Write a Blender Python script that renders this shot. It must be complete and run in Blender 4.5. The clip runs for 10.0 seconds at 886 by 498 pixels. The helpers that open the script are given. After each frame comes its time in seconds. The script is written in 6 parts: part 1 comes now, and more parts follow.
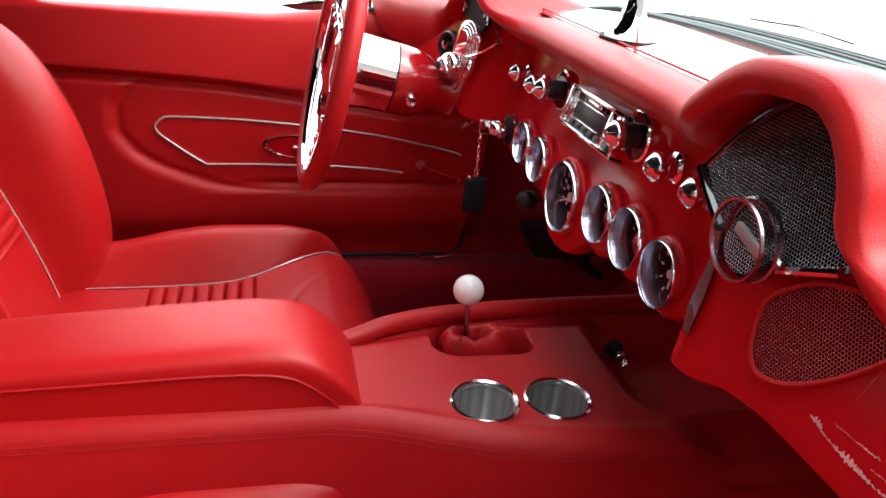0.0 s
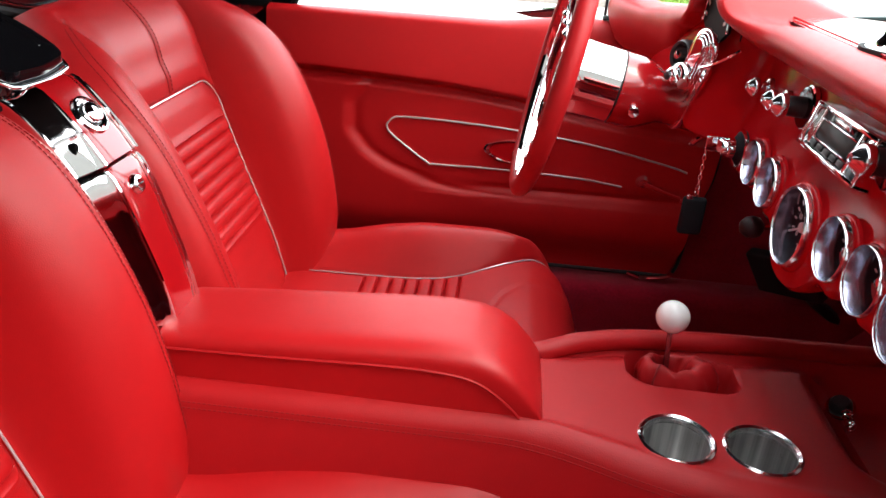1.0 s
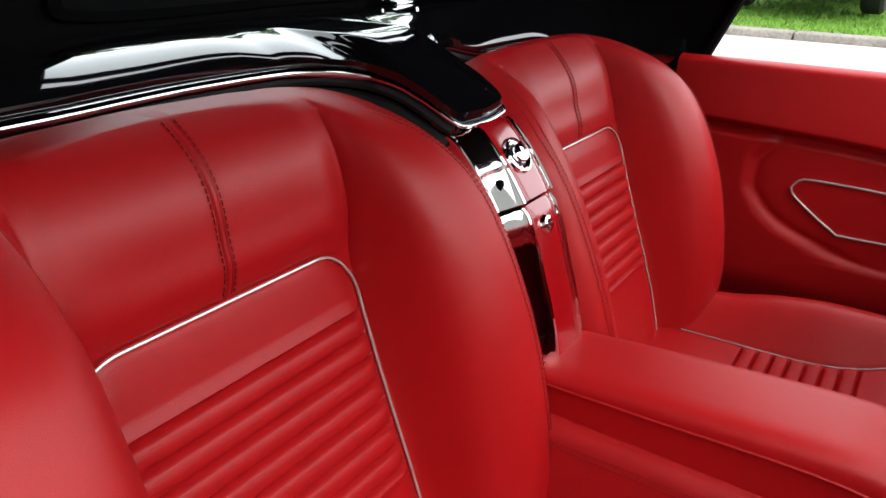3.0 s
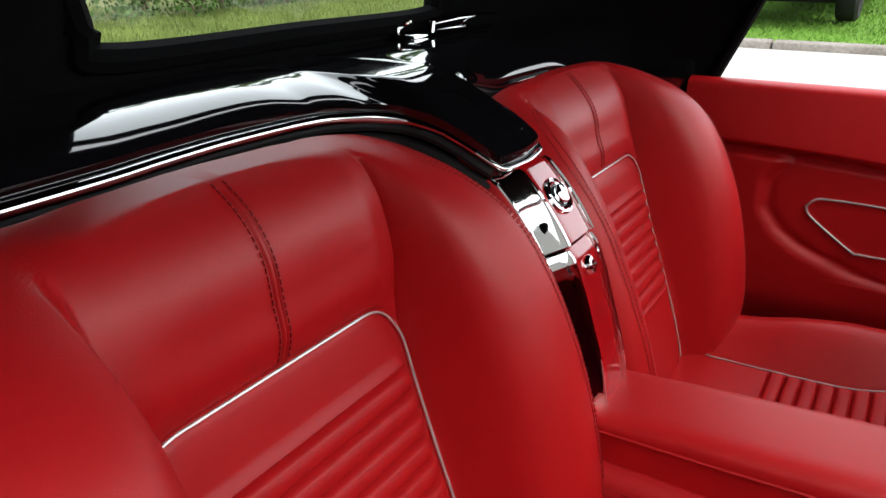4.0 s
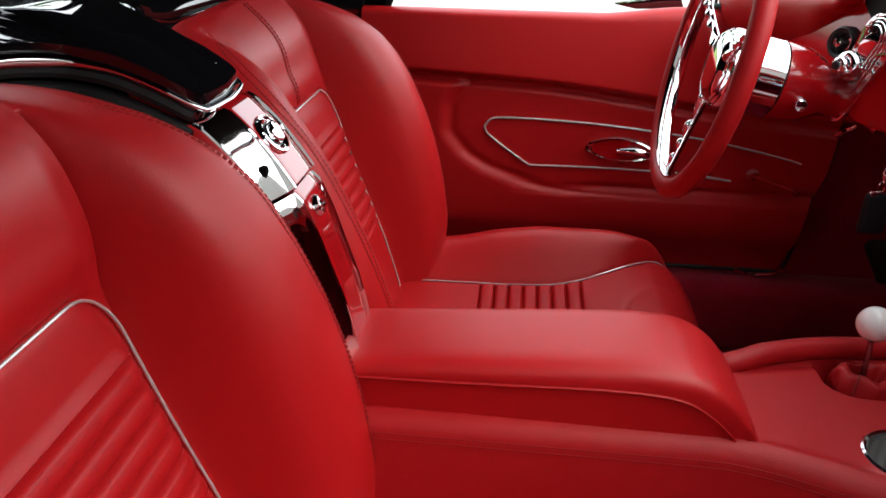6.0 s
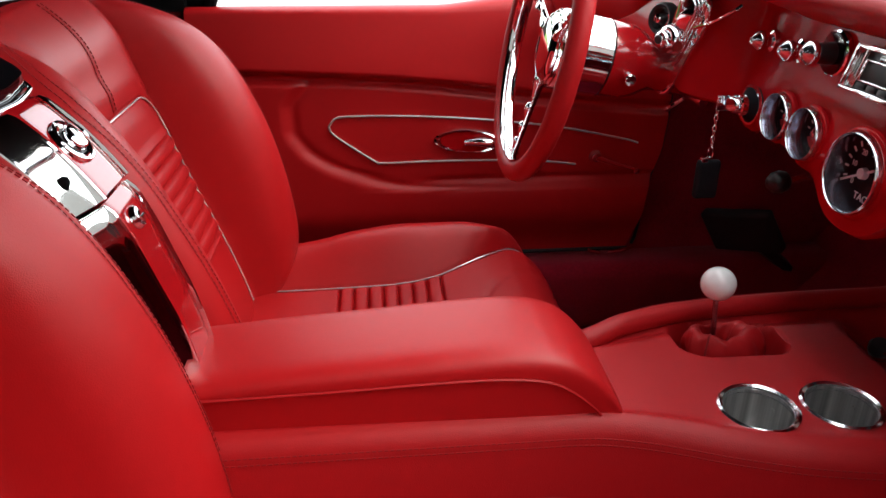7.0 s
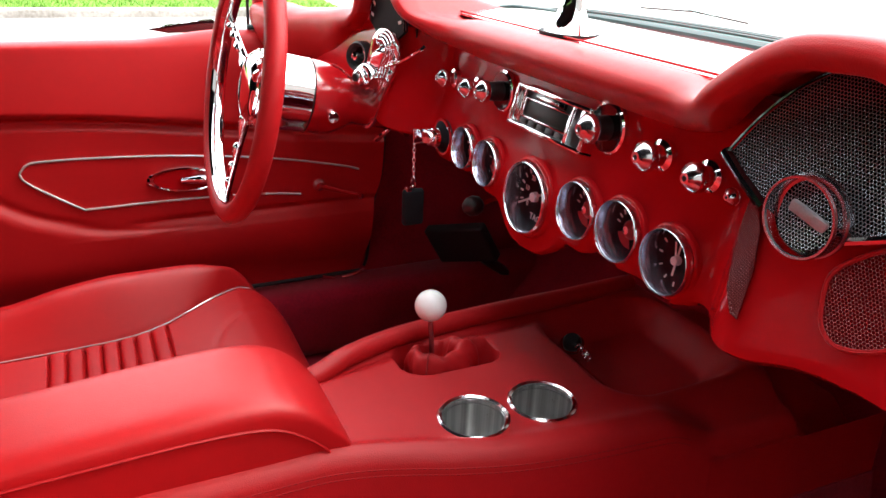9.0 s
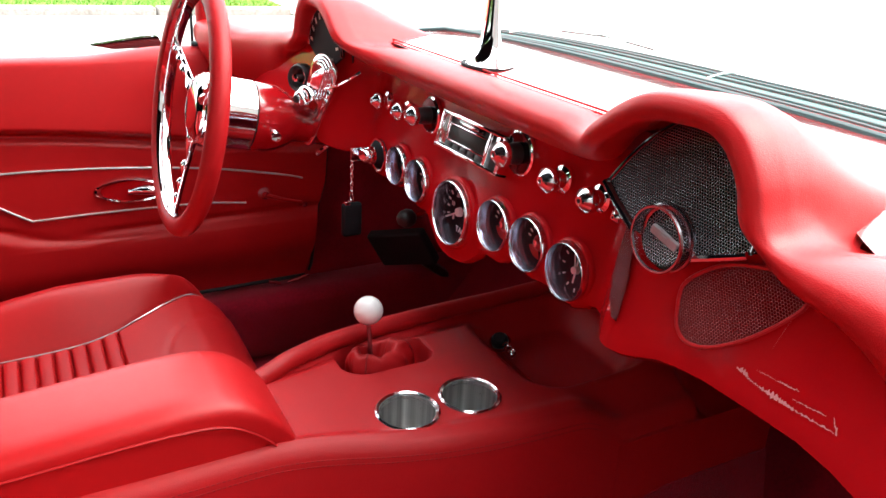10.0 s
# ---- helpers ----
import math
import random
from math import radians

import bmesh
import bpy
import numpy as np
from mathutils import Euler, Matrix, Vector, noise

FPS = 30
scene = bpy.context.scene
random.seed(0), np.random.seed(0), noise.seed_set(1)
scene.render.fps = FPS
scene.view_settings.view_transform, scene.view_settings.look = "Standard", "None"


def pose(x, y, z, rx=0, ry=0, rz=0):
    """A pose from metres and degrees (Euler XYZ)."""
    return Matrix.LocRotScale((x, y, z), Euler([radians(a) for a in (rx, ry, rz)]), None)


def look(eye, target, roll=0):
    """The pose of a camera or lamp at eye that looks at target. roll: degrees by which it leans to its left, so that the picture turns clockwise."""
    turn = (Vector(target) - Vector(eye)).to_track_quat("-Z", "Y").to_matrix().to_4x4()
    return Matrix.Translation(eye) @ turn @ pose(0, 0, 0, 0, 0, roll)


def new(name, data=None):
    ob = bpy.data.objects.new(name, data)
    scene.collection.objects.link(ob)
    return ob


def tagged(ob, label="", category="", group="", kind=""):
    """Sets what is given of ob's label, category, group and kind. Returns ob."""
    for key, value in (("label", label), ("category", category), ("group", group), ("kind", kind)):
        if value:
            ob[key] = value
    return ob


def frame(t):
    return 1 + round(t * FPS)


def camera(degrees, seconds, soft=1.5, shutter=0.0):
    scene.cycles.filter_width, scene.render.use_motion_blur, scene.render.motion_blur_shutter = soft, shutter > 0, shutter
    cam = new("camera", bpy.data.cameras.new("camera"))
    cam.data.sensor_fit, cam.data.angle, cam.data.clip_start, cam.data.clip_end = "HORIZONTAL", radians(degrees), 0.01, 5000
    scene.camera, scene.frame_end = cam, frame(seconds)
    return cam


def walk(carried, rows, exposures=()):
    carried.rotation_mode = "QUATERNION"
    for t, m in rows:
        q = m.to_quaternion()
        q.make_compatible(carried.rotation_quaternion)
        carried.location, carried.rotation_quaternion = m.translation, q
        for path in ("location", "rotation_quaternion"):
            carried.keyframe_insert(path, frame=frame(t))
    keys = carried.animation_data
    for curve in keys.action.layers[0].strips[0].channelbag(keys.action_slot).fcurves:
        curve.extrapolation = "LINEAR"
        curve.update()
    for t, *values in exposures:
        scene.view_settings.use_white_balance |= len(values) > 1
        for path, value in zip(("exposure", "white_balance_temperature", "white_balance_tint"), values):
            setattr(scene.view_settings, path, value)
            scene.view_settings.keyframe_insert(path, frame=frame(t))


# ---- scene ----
cam = camera(62.0, 10.0)
PATH = [
    (0, (0.07, -0.609, 1.069), (0.521, 1.149, 0.229), 5.5),
    (0.5, (0.084, -0.598, 1.066), (0.219, 1.193, 0.187), 4.5),
    (1, (0.089, -0.595, 1.062), (-0.043, 1.206, 0.204), 3.8),
    (1.5, (0.084, -0.598, 1.06), (-0.325, 1.172, 0.224), 3.3),
    (2, (0.075, -0.598, 1.063), (-0.577, 1.104, 0.239), 2.9),
    (2.5, (0.063, -0.595, 1.059), (-0.793, 1.021, 0.247), 1.9),
    (3, (0.046, -0.594, 1.065), (-0.975, 0.933, 0.274), 1.0),
    (3.2, (0.041, -0.599, 1.071), (-1.043, 0.888, 0.287), 0.3),
    (4.5, (-0.046, -0.597, 1.084), (-0.893, 1.055, 0.341), 0.1),
    (5, (-0.054, -0.59, 1.064), (-0.704, 1.143, 0.306), 1.3),
    (5.5, (-0.061, -0.577, 1.05), (-0.502, 1.196, 0.236), -0.3),
    (5.7, (-0.069, -0.574, 1.06), (-0.389, 1.195, 0.184), 0.3),
    (6.8, (-0.056, -0.544, 1.033), (0.021, 1.264, 0.18), 0.2),
    (7, (-0.051, -0.539, 1.032), (0.122, 1.262, 0.179), 0.2),
    (7.5, (-0.039, -0.527, 1.034), (0.33, 1.252, 0.198), -0.8),
    (8, (-0.031, -0.529, 1.038), (0.489, 1.217, 0.212), -1.6),
    (8.5, (-0.027, -0.539, 1.042), (0.657, 1.152, 0.221), 0.3),
    (9, (-0.018, -0.548, 1.056), (0.799, 1.096, 0.262), 2.7),
    (9.5, (-0.017, -0.566, 1.072), (0.878, 1.039, 0.283), 3.0),
    (10, (-0.034, -0.612, 1.099), (0.905, 0.966, 0.306), 3.6),
]

EXPOSURES = [(t, e + 0.32) for t, e in ((0.0, 0.13), (1.0, 0.10), (2.5, -0.48), (4.5, -0.82), (5.5, -0.7), (7.0, -0.42), (8.0, 0.02), (9.0, 0.26), (10.0, 0.38))]
walk(cam, [(t, look(eye, target, roll)) for t, eye, target, roll in PATH], EXPOSURES)

# ---- world and light: a bright overcast sky ----
SKY, SUN = 0.48, 0.9
world = bpy.data.worlds.new("world")
scene.world = world
world.use_nodes = True
wn = world.node_tree.nodes
sky = wn.new("ShaderNodeTexSky")
sky.sky_type, sky.sun_disc = "NISHITA", False
sky.sun_elevation, sky.sun_rotation = radians(50), radians(110)
sky.air_density, sky.dust_density, sky.ozone_density = 1.0, 6.0, 0.6
pale = wn.new("ShaderNodeMixRGB")
pale.inputs[0].default_value = 0.72
pale.inputs[2].default_value = (10.5, 10.8, 11.2, 1)
world.node_tree.links.new(sky.outputs[0], pale.inputs[1])
world.node_tree.links.new(pale.outputs[0], wn["Background"].inputs[0])
wn["Background"].inputs[1].default_value = SKY

sun_data = bpy.data.lights.new("sun", "SUN")
sun_data.energy, sun_data.angle, sun_data.color = SUN, radians(30), (1.0, 0.96, 0.9)
sun = new("sun", sun_data)
sun.matrix_world = look((7, -2.5, 9), (0, 0, 0))


# ---- materials ----
def shader(name, color, rough=0.5, metal=0.0, vary=0.12, grain=0.0, grain_size=400.0, patch=6.0, coat=0.0, spec=0.5, sheen=0.0, rough_vary=0.1, rumple=0.0):
    """Principled material with colour and gloss that vary at two scales, and a fine bump."""
    m = bpy.data.materials.new(name)
    m.use_nodes = True
    nt = m.node_tree
    n, l = nt.nodes, nt.links
    b = n["Principled BSDF"]
    b.inputs["Metallic"].default_value = metal
    b.inputs["Coat Weight"].default_value = coat
    b.inputs["Coat Roughness"].default_value = 0.04
    b.inputs["Specular IOR Level"].default_value = spec
    b.inputs["Sheen Weight"].default_value = sheen
    co = n.new("ShaderNodeTexCoord")
    big = n.new("ShaderNodeTexNoise")
    big.inputs["Scale"].default_value = patch
    big.inputs["Detail"].default_value = 5
    l.new(co.outputs["Object"], big.inputs["Vector"])
    fine = n.new("ShaderNodeTexNoise")
    fine.inputs["Scale"].default_value = patch * 22
    fine.inputs["Detail"].default_value = 3
    l.new(co.outputs["Object"], fine.inputs["Vector"])
    both = n.new("ShaderNodeMixRGB")
    both.inputs[0].default_value = 0.4
    l.new(big.outputs["Fac"], both.inputs[1])
    l.new(fine.outputs["Fac"], both.inputs[2])
    ramp = n.new("ShaderNodeValToRGB")
    ramp.color_ramp.elements[0].position, ramp.color_ramp.elements[1].position = 0.3, 0.7
    ramp.color_ramp.elements[0].color = (*[c * (1 - vary) for c in color], 1)
    ramp.color_ramp.elements[1].color = (*[min(1, c * (1 + vary)) for c in color], 1)
    l.new(both.outputs[0], ramp.inputs[0])
    l.new(ramp.outputs[0], b.inputs["Base Color"])
    rr = n.new("ShaderNodeMapRange")
    rr.inputs[3].default_value, rr.inputs[4].default_value = max(0.02, rough * (1 - rough_vary)), min(1, rough * (1 + rough_vary))
    l.new(both.outputs[0], rr.inputs[0])
    l.new(rr.outputs[0], b.inputs["Roughness"])
    if grain:
        vor = n.new("ShaderNodeTexVoronoi")
        vor.inputs["Scale"].default_value = grain_size
        l.new(co.outputs["Object"], vor.inputs["Vector"])
        bump = n.new("ShaderNodeBump")
        bump.inputs["Strength"].default_value = grain
        bump.inputs["Distance"].default_value = 0.0006
        l.new(vor.outputs["Distance"], bump.inputs["Height"])
        if rumple:
            soft_noise = n.new("ShaderNodeTexNoise")
            soft_noise.inputs["Scale"].default_value = 26
            soft_noise.inputs["Detail"].default_value = 2
            l.new(co.outputs["Object"], soft_noise.inputs["Vector"])
            swell = n.new("ShaderNodeBump")
            swell.inputs["Strength"].default_value = rumple
            swell.inputs["Distance"].default_value = 0.0035
            l.new(soft_noise.outputs["Fac"], swell.inputs["Height"])
            l.new(swell.outputs[0], bump.inputs["Normal"])
        l.new(bump.outputs[0], b.inputs["Normal"])
    return m


RED = (0.44, 0.0065, 0.009)
leather = shader("red_leather", RED, 0.42, vary=0.05, grain=0.19, grain_size=1150, patch=5, spec=0.42, rumple=0.12)
leather_smooth = shader("red_smooth_leather", (0.41, 0.008, 0.011), 0.46, vary=0.05, grain=0.24, grain_size=1000, patch=4, spec=0.32, rumple=0.16)
paint = shader("red_paint", (0.40, 0.005, 0.008), 0.12, vary=0.04, patch=3, coat=0.0, spec=0.10)
body_paint = shader("red_body_paint", (0.38, 0.005, 0.008), 0.16, vary=0.03, patch=3, coat=1.0)
dark_chrome = shader("dark_chrome", (0.36, 0.34, 0.36), 0.2, metal=1.0, vary=0.1)
carpet = shader("red_carpet", (0.27, 0.004, 0.018), 0.95, vary=0.35, grain=1.0, grain_size=700, patch=9, spec=0.1, sheen=0.15)
thread = shader("red_thread", (0.27, 0.005, 0.007), 0.7, vary=0.1)
silver_piping = shader("silver_piping", (0.80, 0.79, 0.78), 0.25, metal=0.6, vary=0.05)
chrome = shader("chrome", (0.86, 0.87, 0.88), 0.05, metal=1.0, vary=0.02, rough_vary=0.3)
bezel_chrome = shader("bezel_chrome", (0.78, 0.78, 0.80), 0.15, metal=1.0, vary=0.05)
steel = shader("brushed_steel", (0.66, 0.65, 0.63), 0.2, metal=1.0, vary=0.2, patch=14)
cup_steel = shader("cup_steel", (0.52, 0.51, 0.50), 0.28, metal=0.9, vary=0.12, patch=30)
cn, cl = cup_steel.node_tree.nodes, cup_steel.node_tree.links
brush_co, brush_map, brush = cn.new("ShaderNodeTexCoord"), cn.new("ShaderNodeMapping"), cn.new("ShaderNodeTexNoise")
brush_map.inputs["Scale"].default_value = (1, 1, 0.01)
brush.inputs["Scale"].default_value = 130
brush.inputs["Detail"].default_value = 4
brush_ramp = cn.new("ShaderNodeValToRGB")
brush_ramp.color_ramp.elements[0].position, brush_ramp.color_ramp.elements[1].position = 0.38, 0.66
brush_ramp.color_ramp.elements[0].color, brush_ramp.color_ramp.elements[1].color = (0.42, 0.41, 0.40, 1), (0.92, 0.91, 0.89, 1)
cl.new(brush_co.outputs["Object"], brush_map.inputs[0])
cl.new(brush_map.outputs[0], brush.inputs["Vector"])
cl.new(brush.outputs["Fac"], brush_ramp.inputs[0])
cl.new(brush_ramp.outputs[0], cn["Principled BSDF"].inputs["Base Color"])
pewter = shader("pewter", (0.34, 0.33, 0.33), 0.5, metal=0.4, vary=0.15, patch=40)
black_gloss = shader("black_lacquer", (0.004, 0.004, 0.005), 0.06, vary=0.1, coat=1.0, patch=3)
black_cloth = shader("black_cloth", (0.0045, 0.0045, 0.005), 0.9, vary=0.3, grain=0.6, grain_size=900, patch=12, spec=0.06)
black_plastic = shader("black_plastic", (0.010, 0.010, 0.011), 0.38, vary=0.2, patch=10)
rubber = shader("black_rubber", (0.014, 0.014, 0.015), 0.7, vary=0.25, patch=10, spec=0.3)
dial_black = shader("dial_black", (0.012, 0.011, 0.013), 0.6, vary=0.2, patch=20, spec=0.06)
dial_mark = shader("dial_white", (0.75, 0.74, 0.70), 0.5, vary=0.05)
dial_red = shader("dial_red", (0.42, 0.012, 0.012), 0.4, vary=0.05)
dial_green = shader("dial_green", (0.10, 0.30, 0.14), 0.5, vary=0.05)
ivory = shader("white_knob", (0.78, 0.75, 0.73), 0.16, vary=0.04, coat=0.4, patch=8)
lcd = shader("radio_display", (0.020, 0.024, 0.020), 0.35, spec=0.15, vary=0.1, patch=20)


def glass_material(name, tint=(0.92, 0.97, 0.95), gloss=0.05):
    m = bpy.data.materials.new(name)
    m.use_nodes = True
    n, l = m.node_tree.nodes, m.node_tree.links
    n.remove(n["Principled BSDF"])
    clear = n.new("ShaderNodeBsdfTransparent")
    clear.inputs[0].default_value = (*tint, 1)
    shine = n.new("ShaderNodeBsdfGlossy")
    shine.inputs["Roughness"].default_value = 0.02
    both = n.new("ShaderNodeMixShader")
    both.inputs[0].default_value = gloss
    l.new(clear.outputs[0], both.inputs[1])
    l.new(shine.outputs[0], both.inputs[2])
    l.new(both.outputs[0], n["Material Output"].inputs[0])
    return m


glass = glass_material("window_glass")
cap_clear = glass_material("clear_plastic", (0.80, 0.74, 0.76), 0.12)
lens_glass = glass_material("lens_glass", (0.97, 0.97, 1.0), 0.009)


def mesh_grille(name, hole=0.0020, back=(0.002, 0.002, 0.002), metal=(0.80, 0.82, 0.86)):
    """Perforated dark metal: round holes in a staggered grid."""
    m = bpy.data.materials.new(name)
    m.use_nodes = True
    n, l = m.node_tree.nodes, m.node_tree.links
    b = n["Principled BSDF"]
    co = n.new("ShaderNodeTexCoord")
    sep = n.new("ShaderNodeSeparateXYZ")
    l.new(co.outputs["Object"], sep.inputs[0])

    def calc(op, a, c):
        q = n.new("ShaderNodeMath")
        q.operation = op
        for k, v in enumerate((a, c)):
            if isinstance(v, (int, float)):
                q.inputs[k].default_value = v
            else:
                l.new(v, q.inputs[k])
        return q.outputs[0]

    def wave(ay, az):
        ph = calc("ADD", calc("MULTIPLY", sep.outputs[1], ay * math.tau / hole), calc("MULTIPLY", sep.outputs[2], az * math.tau / hole))
        return calc("COSINE", ph, 0.0)

    total = calc("ADD", calc("ADD", wave(1.0, 0.577), wave(-1.0, 0.577)), wave(0.0, 1.155))
    hole_mask = n.new("ShaderNodeMapRange")
    hole_mask.inputs[1].default_value, hole_mask.inputs[2].default_value = -1.10, -0.78
    l.new(total, hole_mask.inputs[0])
    mix = n.new("ShaderNodeMixRGB")
    mix.inputs[1].default_value = (*metal, 1)
    mix.inputs[2].default_value = (*back, 1)
    l.new(hole_mask.outputs[0], mix.inputs[0])
    l.new(mix.outputs[0], b.inputs["Base Color"])
    inv = calc("SUBTRACT", 1.0, hole_mask.outputs[0])
    l.new(calc("MULTIPLY", inv, 0.9), b.inputs["Metallic"])
    l.new(calc("MULTIPLY", inv, 0.5), b.inputs["Specular IOR Level"])
    b.inputs["Roughness"].default_value = 0.24
    bump = n.new("ShaderNodeBump")
    bump.inputs["Distance"].default_value = 0.0008
    l.new(inv, bump.inputs["Height"])
    l.new(bump.outputs[0], b.inputs["Normal"])
    return m


grille_metal = mesh_grille("perforated_metal")
grille_red = mesh_grille("perforated_red_backed", back=(0.10, 0.003, 0.004), metal=(0.34, 0.17, 0.17))

# ---- mesh helpers ----
PLACED = {}


def thing(name, loc, label, category, group="", kind=""):
    ob = new(name)
    ob.location = loc
    ob.empty_display_size = 0.05
    PLACED[ob] = Matrix.Translation(loc)
    return tagged(ob, label, category, group, kind)


def part(name, bm, material, parent=None, label="", sharp=40):
    """One mesh object, its origin in its middle, under a thing or a part."""
    me = bpy.data.meshes.new(name)
    if isinstance(bm, tuple):
        me.from_pydata(*[list(map(tuple, a)) for a in (bm[0], [], bm[1])])
    else:
        bm.to_mesh(me)
        bm.free()
    co = np.empty(len(me.vertices) * 3)
    me.vertices.foreach_get("co", co)
    co = co.reshape(-1, 3)
    mid = (co.min(0) + co.max(0)) / 2
    me.vertices.foreach_set("co", (co - mid).ravel())
    me.polygons.foreach_set("use_smooth", [True] * len(me.polygons))
    me.set_sharp_from_angle(angle=radians(sharp))
    me.update()
    me.materials.append(material)
    ob = new(name, me)
    ob.location = mid
    PLACED[ob] = Matrix.Translation(mid)
    if parent:
        ob.parent = parent
        ob.matrix_parent_inverse = PLACED[parent].inverted()
    return tagged(ob, label)


def sheet(rows, wrap=False, close=False):
    """Vertices and faces of a grid of points, rows x columns. wrap joins the last column to the first, close the last row to the first."""
    p = np.asarray(rows, float)
    nr, nc = p.shape[:2]
    faces = []
    for i in range(nr if close else nr - 1):
        for j in range(nc if wrap else nc - 1):
            a, b = i * nc + j, i * nc + (j + 1) % nc
            k = ((i + 1) % nr) * nc
            faces.append((a, b, k + (j + 1) % nc, k + j))
    return p.reshape(-1, 3), faces


def solid_loft(rows):
    """A closed loft through rings of points, with both ends capped."""
    v, f = sheet(rows, wrap=True)
    nr, nc = len(rows), len(rows[0])
    f.append(tuple(range(nc - 1, -1, -1)))
    f.append(tuple((nr - 1) * nc + j for j in range(nc)))
    return v, f


def joined(*pieces):
    verts, faces, k = [], [], 0
    for v, f in pieces:
        verts.append(np.asarray(v, float))
        faces += [tuple(i + k for i in a) for a in f]
        k += len(v)
    return np.concatenate(verts), faces


def moved(piece, m):
    v = np.asarray(piece[0], float)
    a = np.array(m)
    return v @ a[:3, :3].T + a[:3, 3], piece[1]


def smooth_path(points, n=60, closed=False):
    """A Catmull-Rom curve through the points."""
    p = [Vector(q) for q in points]
    k = len(p)
    out = []
    spans = k if closed else k - 1
    for i in range(spans):
        a, b, c, d = (p[(i + o) % k] if closed else p[min(max(i + o, 0), k - 1)] for o in (-1, 0, 1, 2))
        m = max(2, n // spans)
        for j in range(m):
            t = j / m
            out.append(0.5 * ((2 * b) + (c - a) * t + (2 * a - 5 * b + 4 * c - d) * t * t + (3 * b - 3 * c + d - a) * t ** 3))
    if not closed:
        out.append(p[-1])
    return out


def tube(path, r, sides=10, closed=False, flat=1.0):
    """A round bar along a path; r is a number or one number a point."""
    p = [Vector(q) for q in path]
    k = len(p)
    rr = r if hasattr(r, "__len__") else [r] * k
    rings, side = [], None
    for i in range(k):
        d = (p[(i + 1) % k] - p[i - 1]) if closed else (p[min(i + 1, k - 1)] - p[max(i - 1, 0)])
        d.normalize()
        if side is None:
            side = d.orthogonal().normalized()
        side = (side - d * side.dot(d)).normalized()
        up = d.cross(side)
        rings.append([p[i] + rr[i] * (math.cos(a) * side + flat * math.sin(a) * up) for a in (math.tau * j / sides for j in range(sides))])
    if closed:
        return sheet(rings, wrap=True, close=True)
    return solid_loft(rings)


def lathe(profile, m, sides=40):
    """A turned form: profile of (radius, height) along local z, placed by m."""
    rings = [[(r * math.cos(math.tau * j / sides), r * math.sin(math.tau * j / sides), h) for j in range(sides)] for r, h in profile]
    return moved(solid_loft(rings), m)


def ring(profile, m, sides=48):
    """A turned ring: a closed profile of (radius, height)."""
    rows = [[(r * math.cos(math.tau * j / sides), r * math.sin(math.tau * j / sides), h) for r, h in profile] for j in range(sides)]
    return moved(sheet(rows, wrap=True, close=True), m)


def box(lo, hi, bevel=0.004, segments=2, m=None):
    bm = bmesh.new()
    bmesh.ops.create_cube(bm, size=1)
    for v in bm.verts:
        v.co = Vector([lo[i] + (v.co[i] + 0.5) * (hi[i] - lo[i]) for i in range(3)])
    if bevel:
        bmesh.ops.bevel(bm, geom=bm.edges[:], offset=bevel, segments=segments, affect="EDGES", profile=0.5)
    bm.verts.index_update()
    out = [v.co.copy() for v in bm.verts], [tuple(v.index for v in f.verts) for f in bm.faces]
    bm.free()
    return moved(out, m) if m is not None else (np.array(out[0]), out[1])


def plate(outline, depth, axis, bevel=0.0):
    """A slab with the given outline (3D points), pushed by depth along axis (0, 1, 2)."""
    off = np.zeros(3)
    off[axis] = depth
    p = np.array([tuple(q) for q in outline], float)
    rings = [p, p + off]
    if bevel:
        c = p.mean(0)
        inner = c + (p - c) * (1 - bevel)
        b = np.sign(depth) * 0.0015
        e = np.zeros(3)
        e[axis] = b
        rings = [inner, p + e, p + off - e, inner + off]
    return solid_loft(rings)


def mix(a, b, t):
    return a + (b - a) * t


def step(a, b, t):
    t = min(1, max(0, (t - a) / (b - a)))
    return t * t * (3 - 2 * t)


def curve(keys, t):
    """A smooth value from a table of (t, value)."""
    if t <= keys[0][0]:
        return keys[0][1]
    if t >= keys[-1][0]:
        return keys[-1][1]
    i = 0
    while keys[i + 1][0] < t:
        i += 1

    def rate(a, b):
        return (b[1] - a[1]) / (b[0] - a[0])

    def slope(j):
        if j == 0 or j == len(keys) - 1:
            return rate(keys[max(0, j - 1)], keys[max(1, j)])
        a, b = rate(keys[j - 1], keys[j]), rate(keys[j], keys[j + 1])
        return 0.0 if a * b <= 0 else 2 * a * b / (a + b)

    w = keys[i + 1][0] - keys[i][0]
    k = (t - keys[i][0]) / w
    h00, h10, h01, h11 = 2 * k ** 3 - 3 * k * k + 1, k ** 3 - 2 * k * k + k, 3 * k * k - 2 * k ** 3, k ** 3 - k * k
    return h00 * keys[i][1] + h10 * w * slope(i) + h01 * keys[i + 1][1] + h11 * w * slope(i + 1)


def face_x(at, z_axis=(-1, 0, 0)):
    """A pose whose local z points along z_axis, for turned forms."""
    return Matrix.Translation(at) @ Vector(z_axis).to_track_quat("Z", "Y").to_matrix().to_4x4()

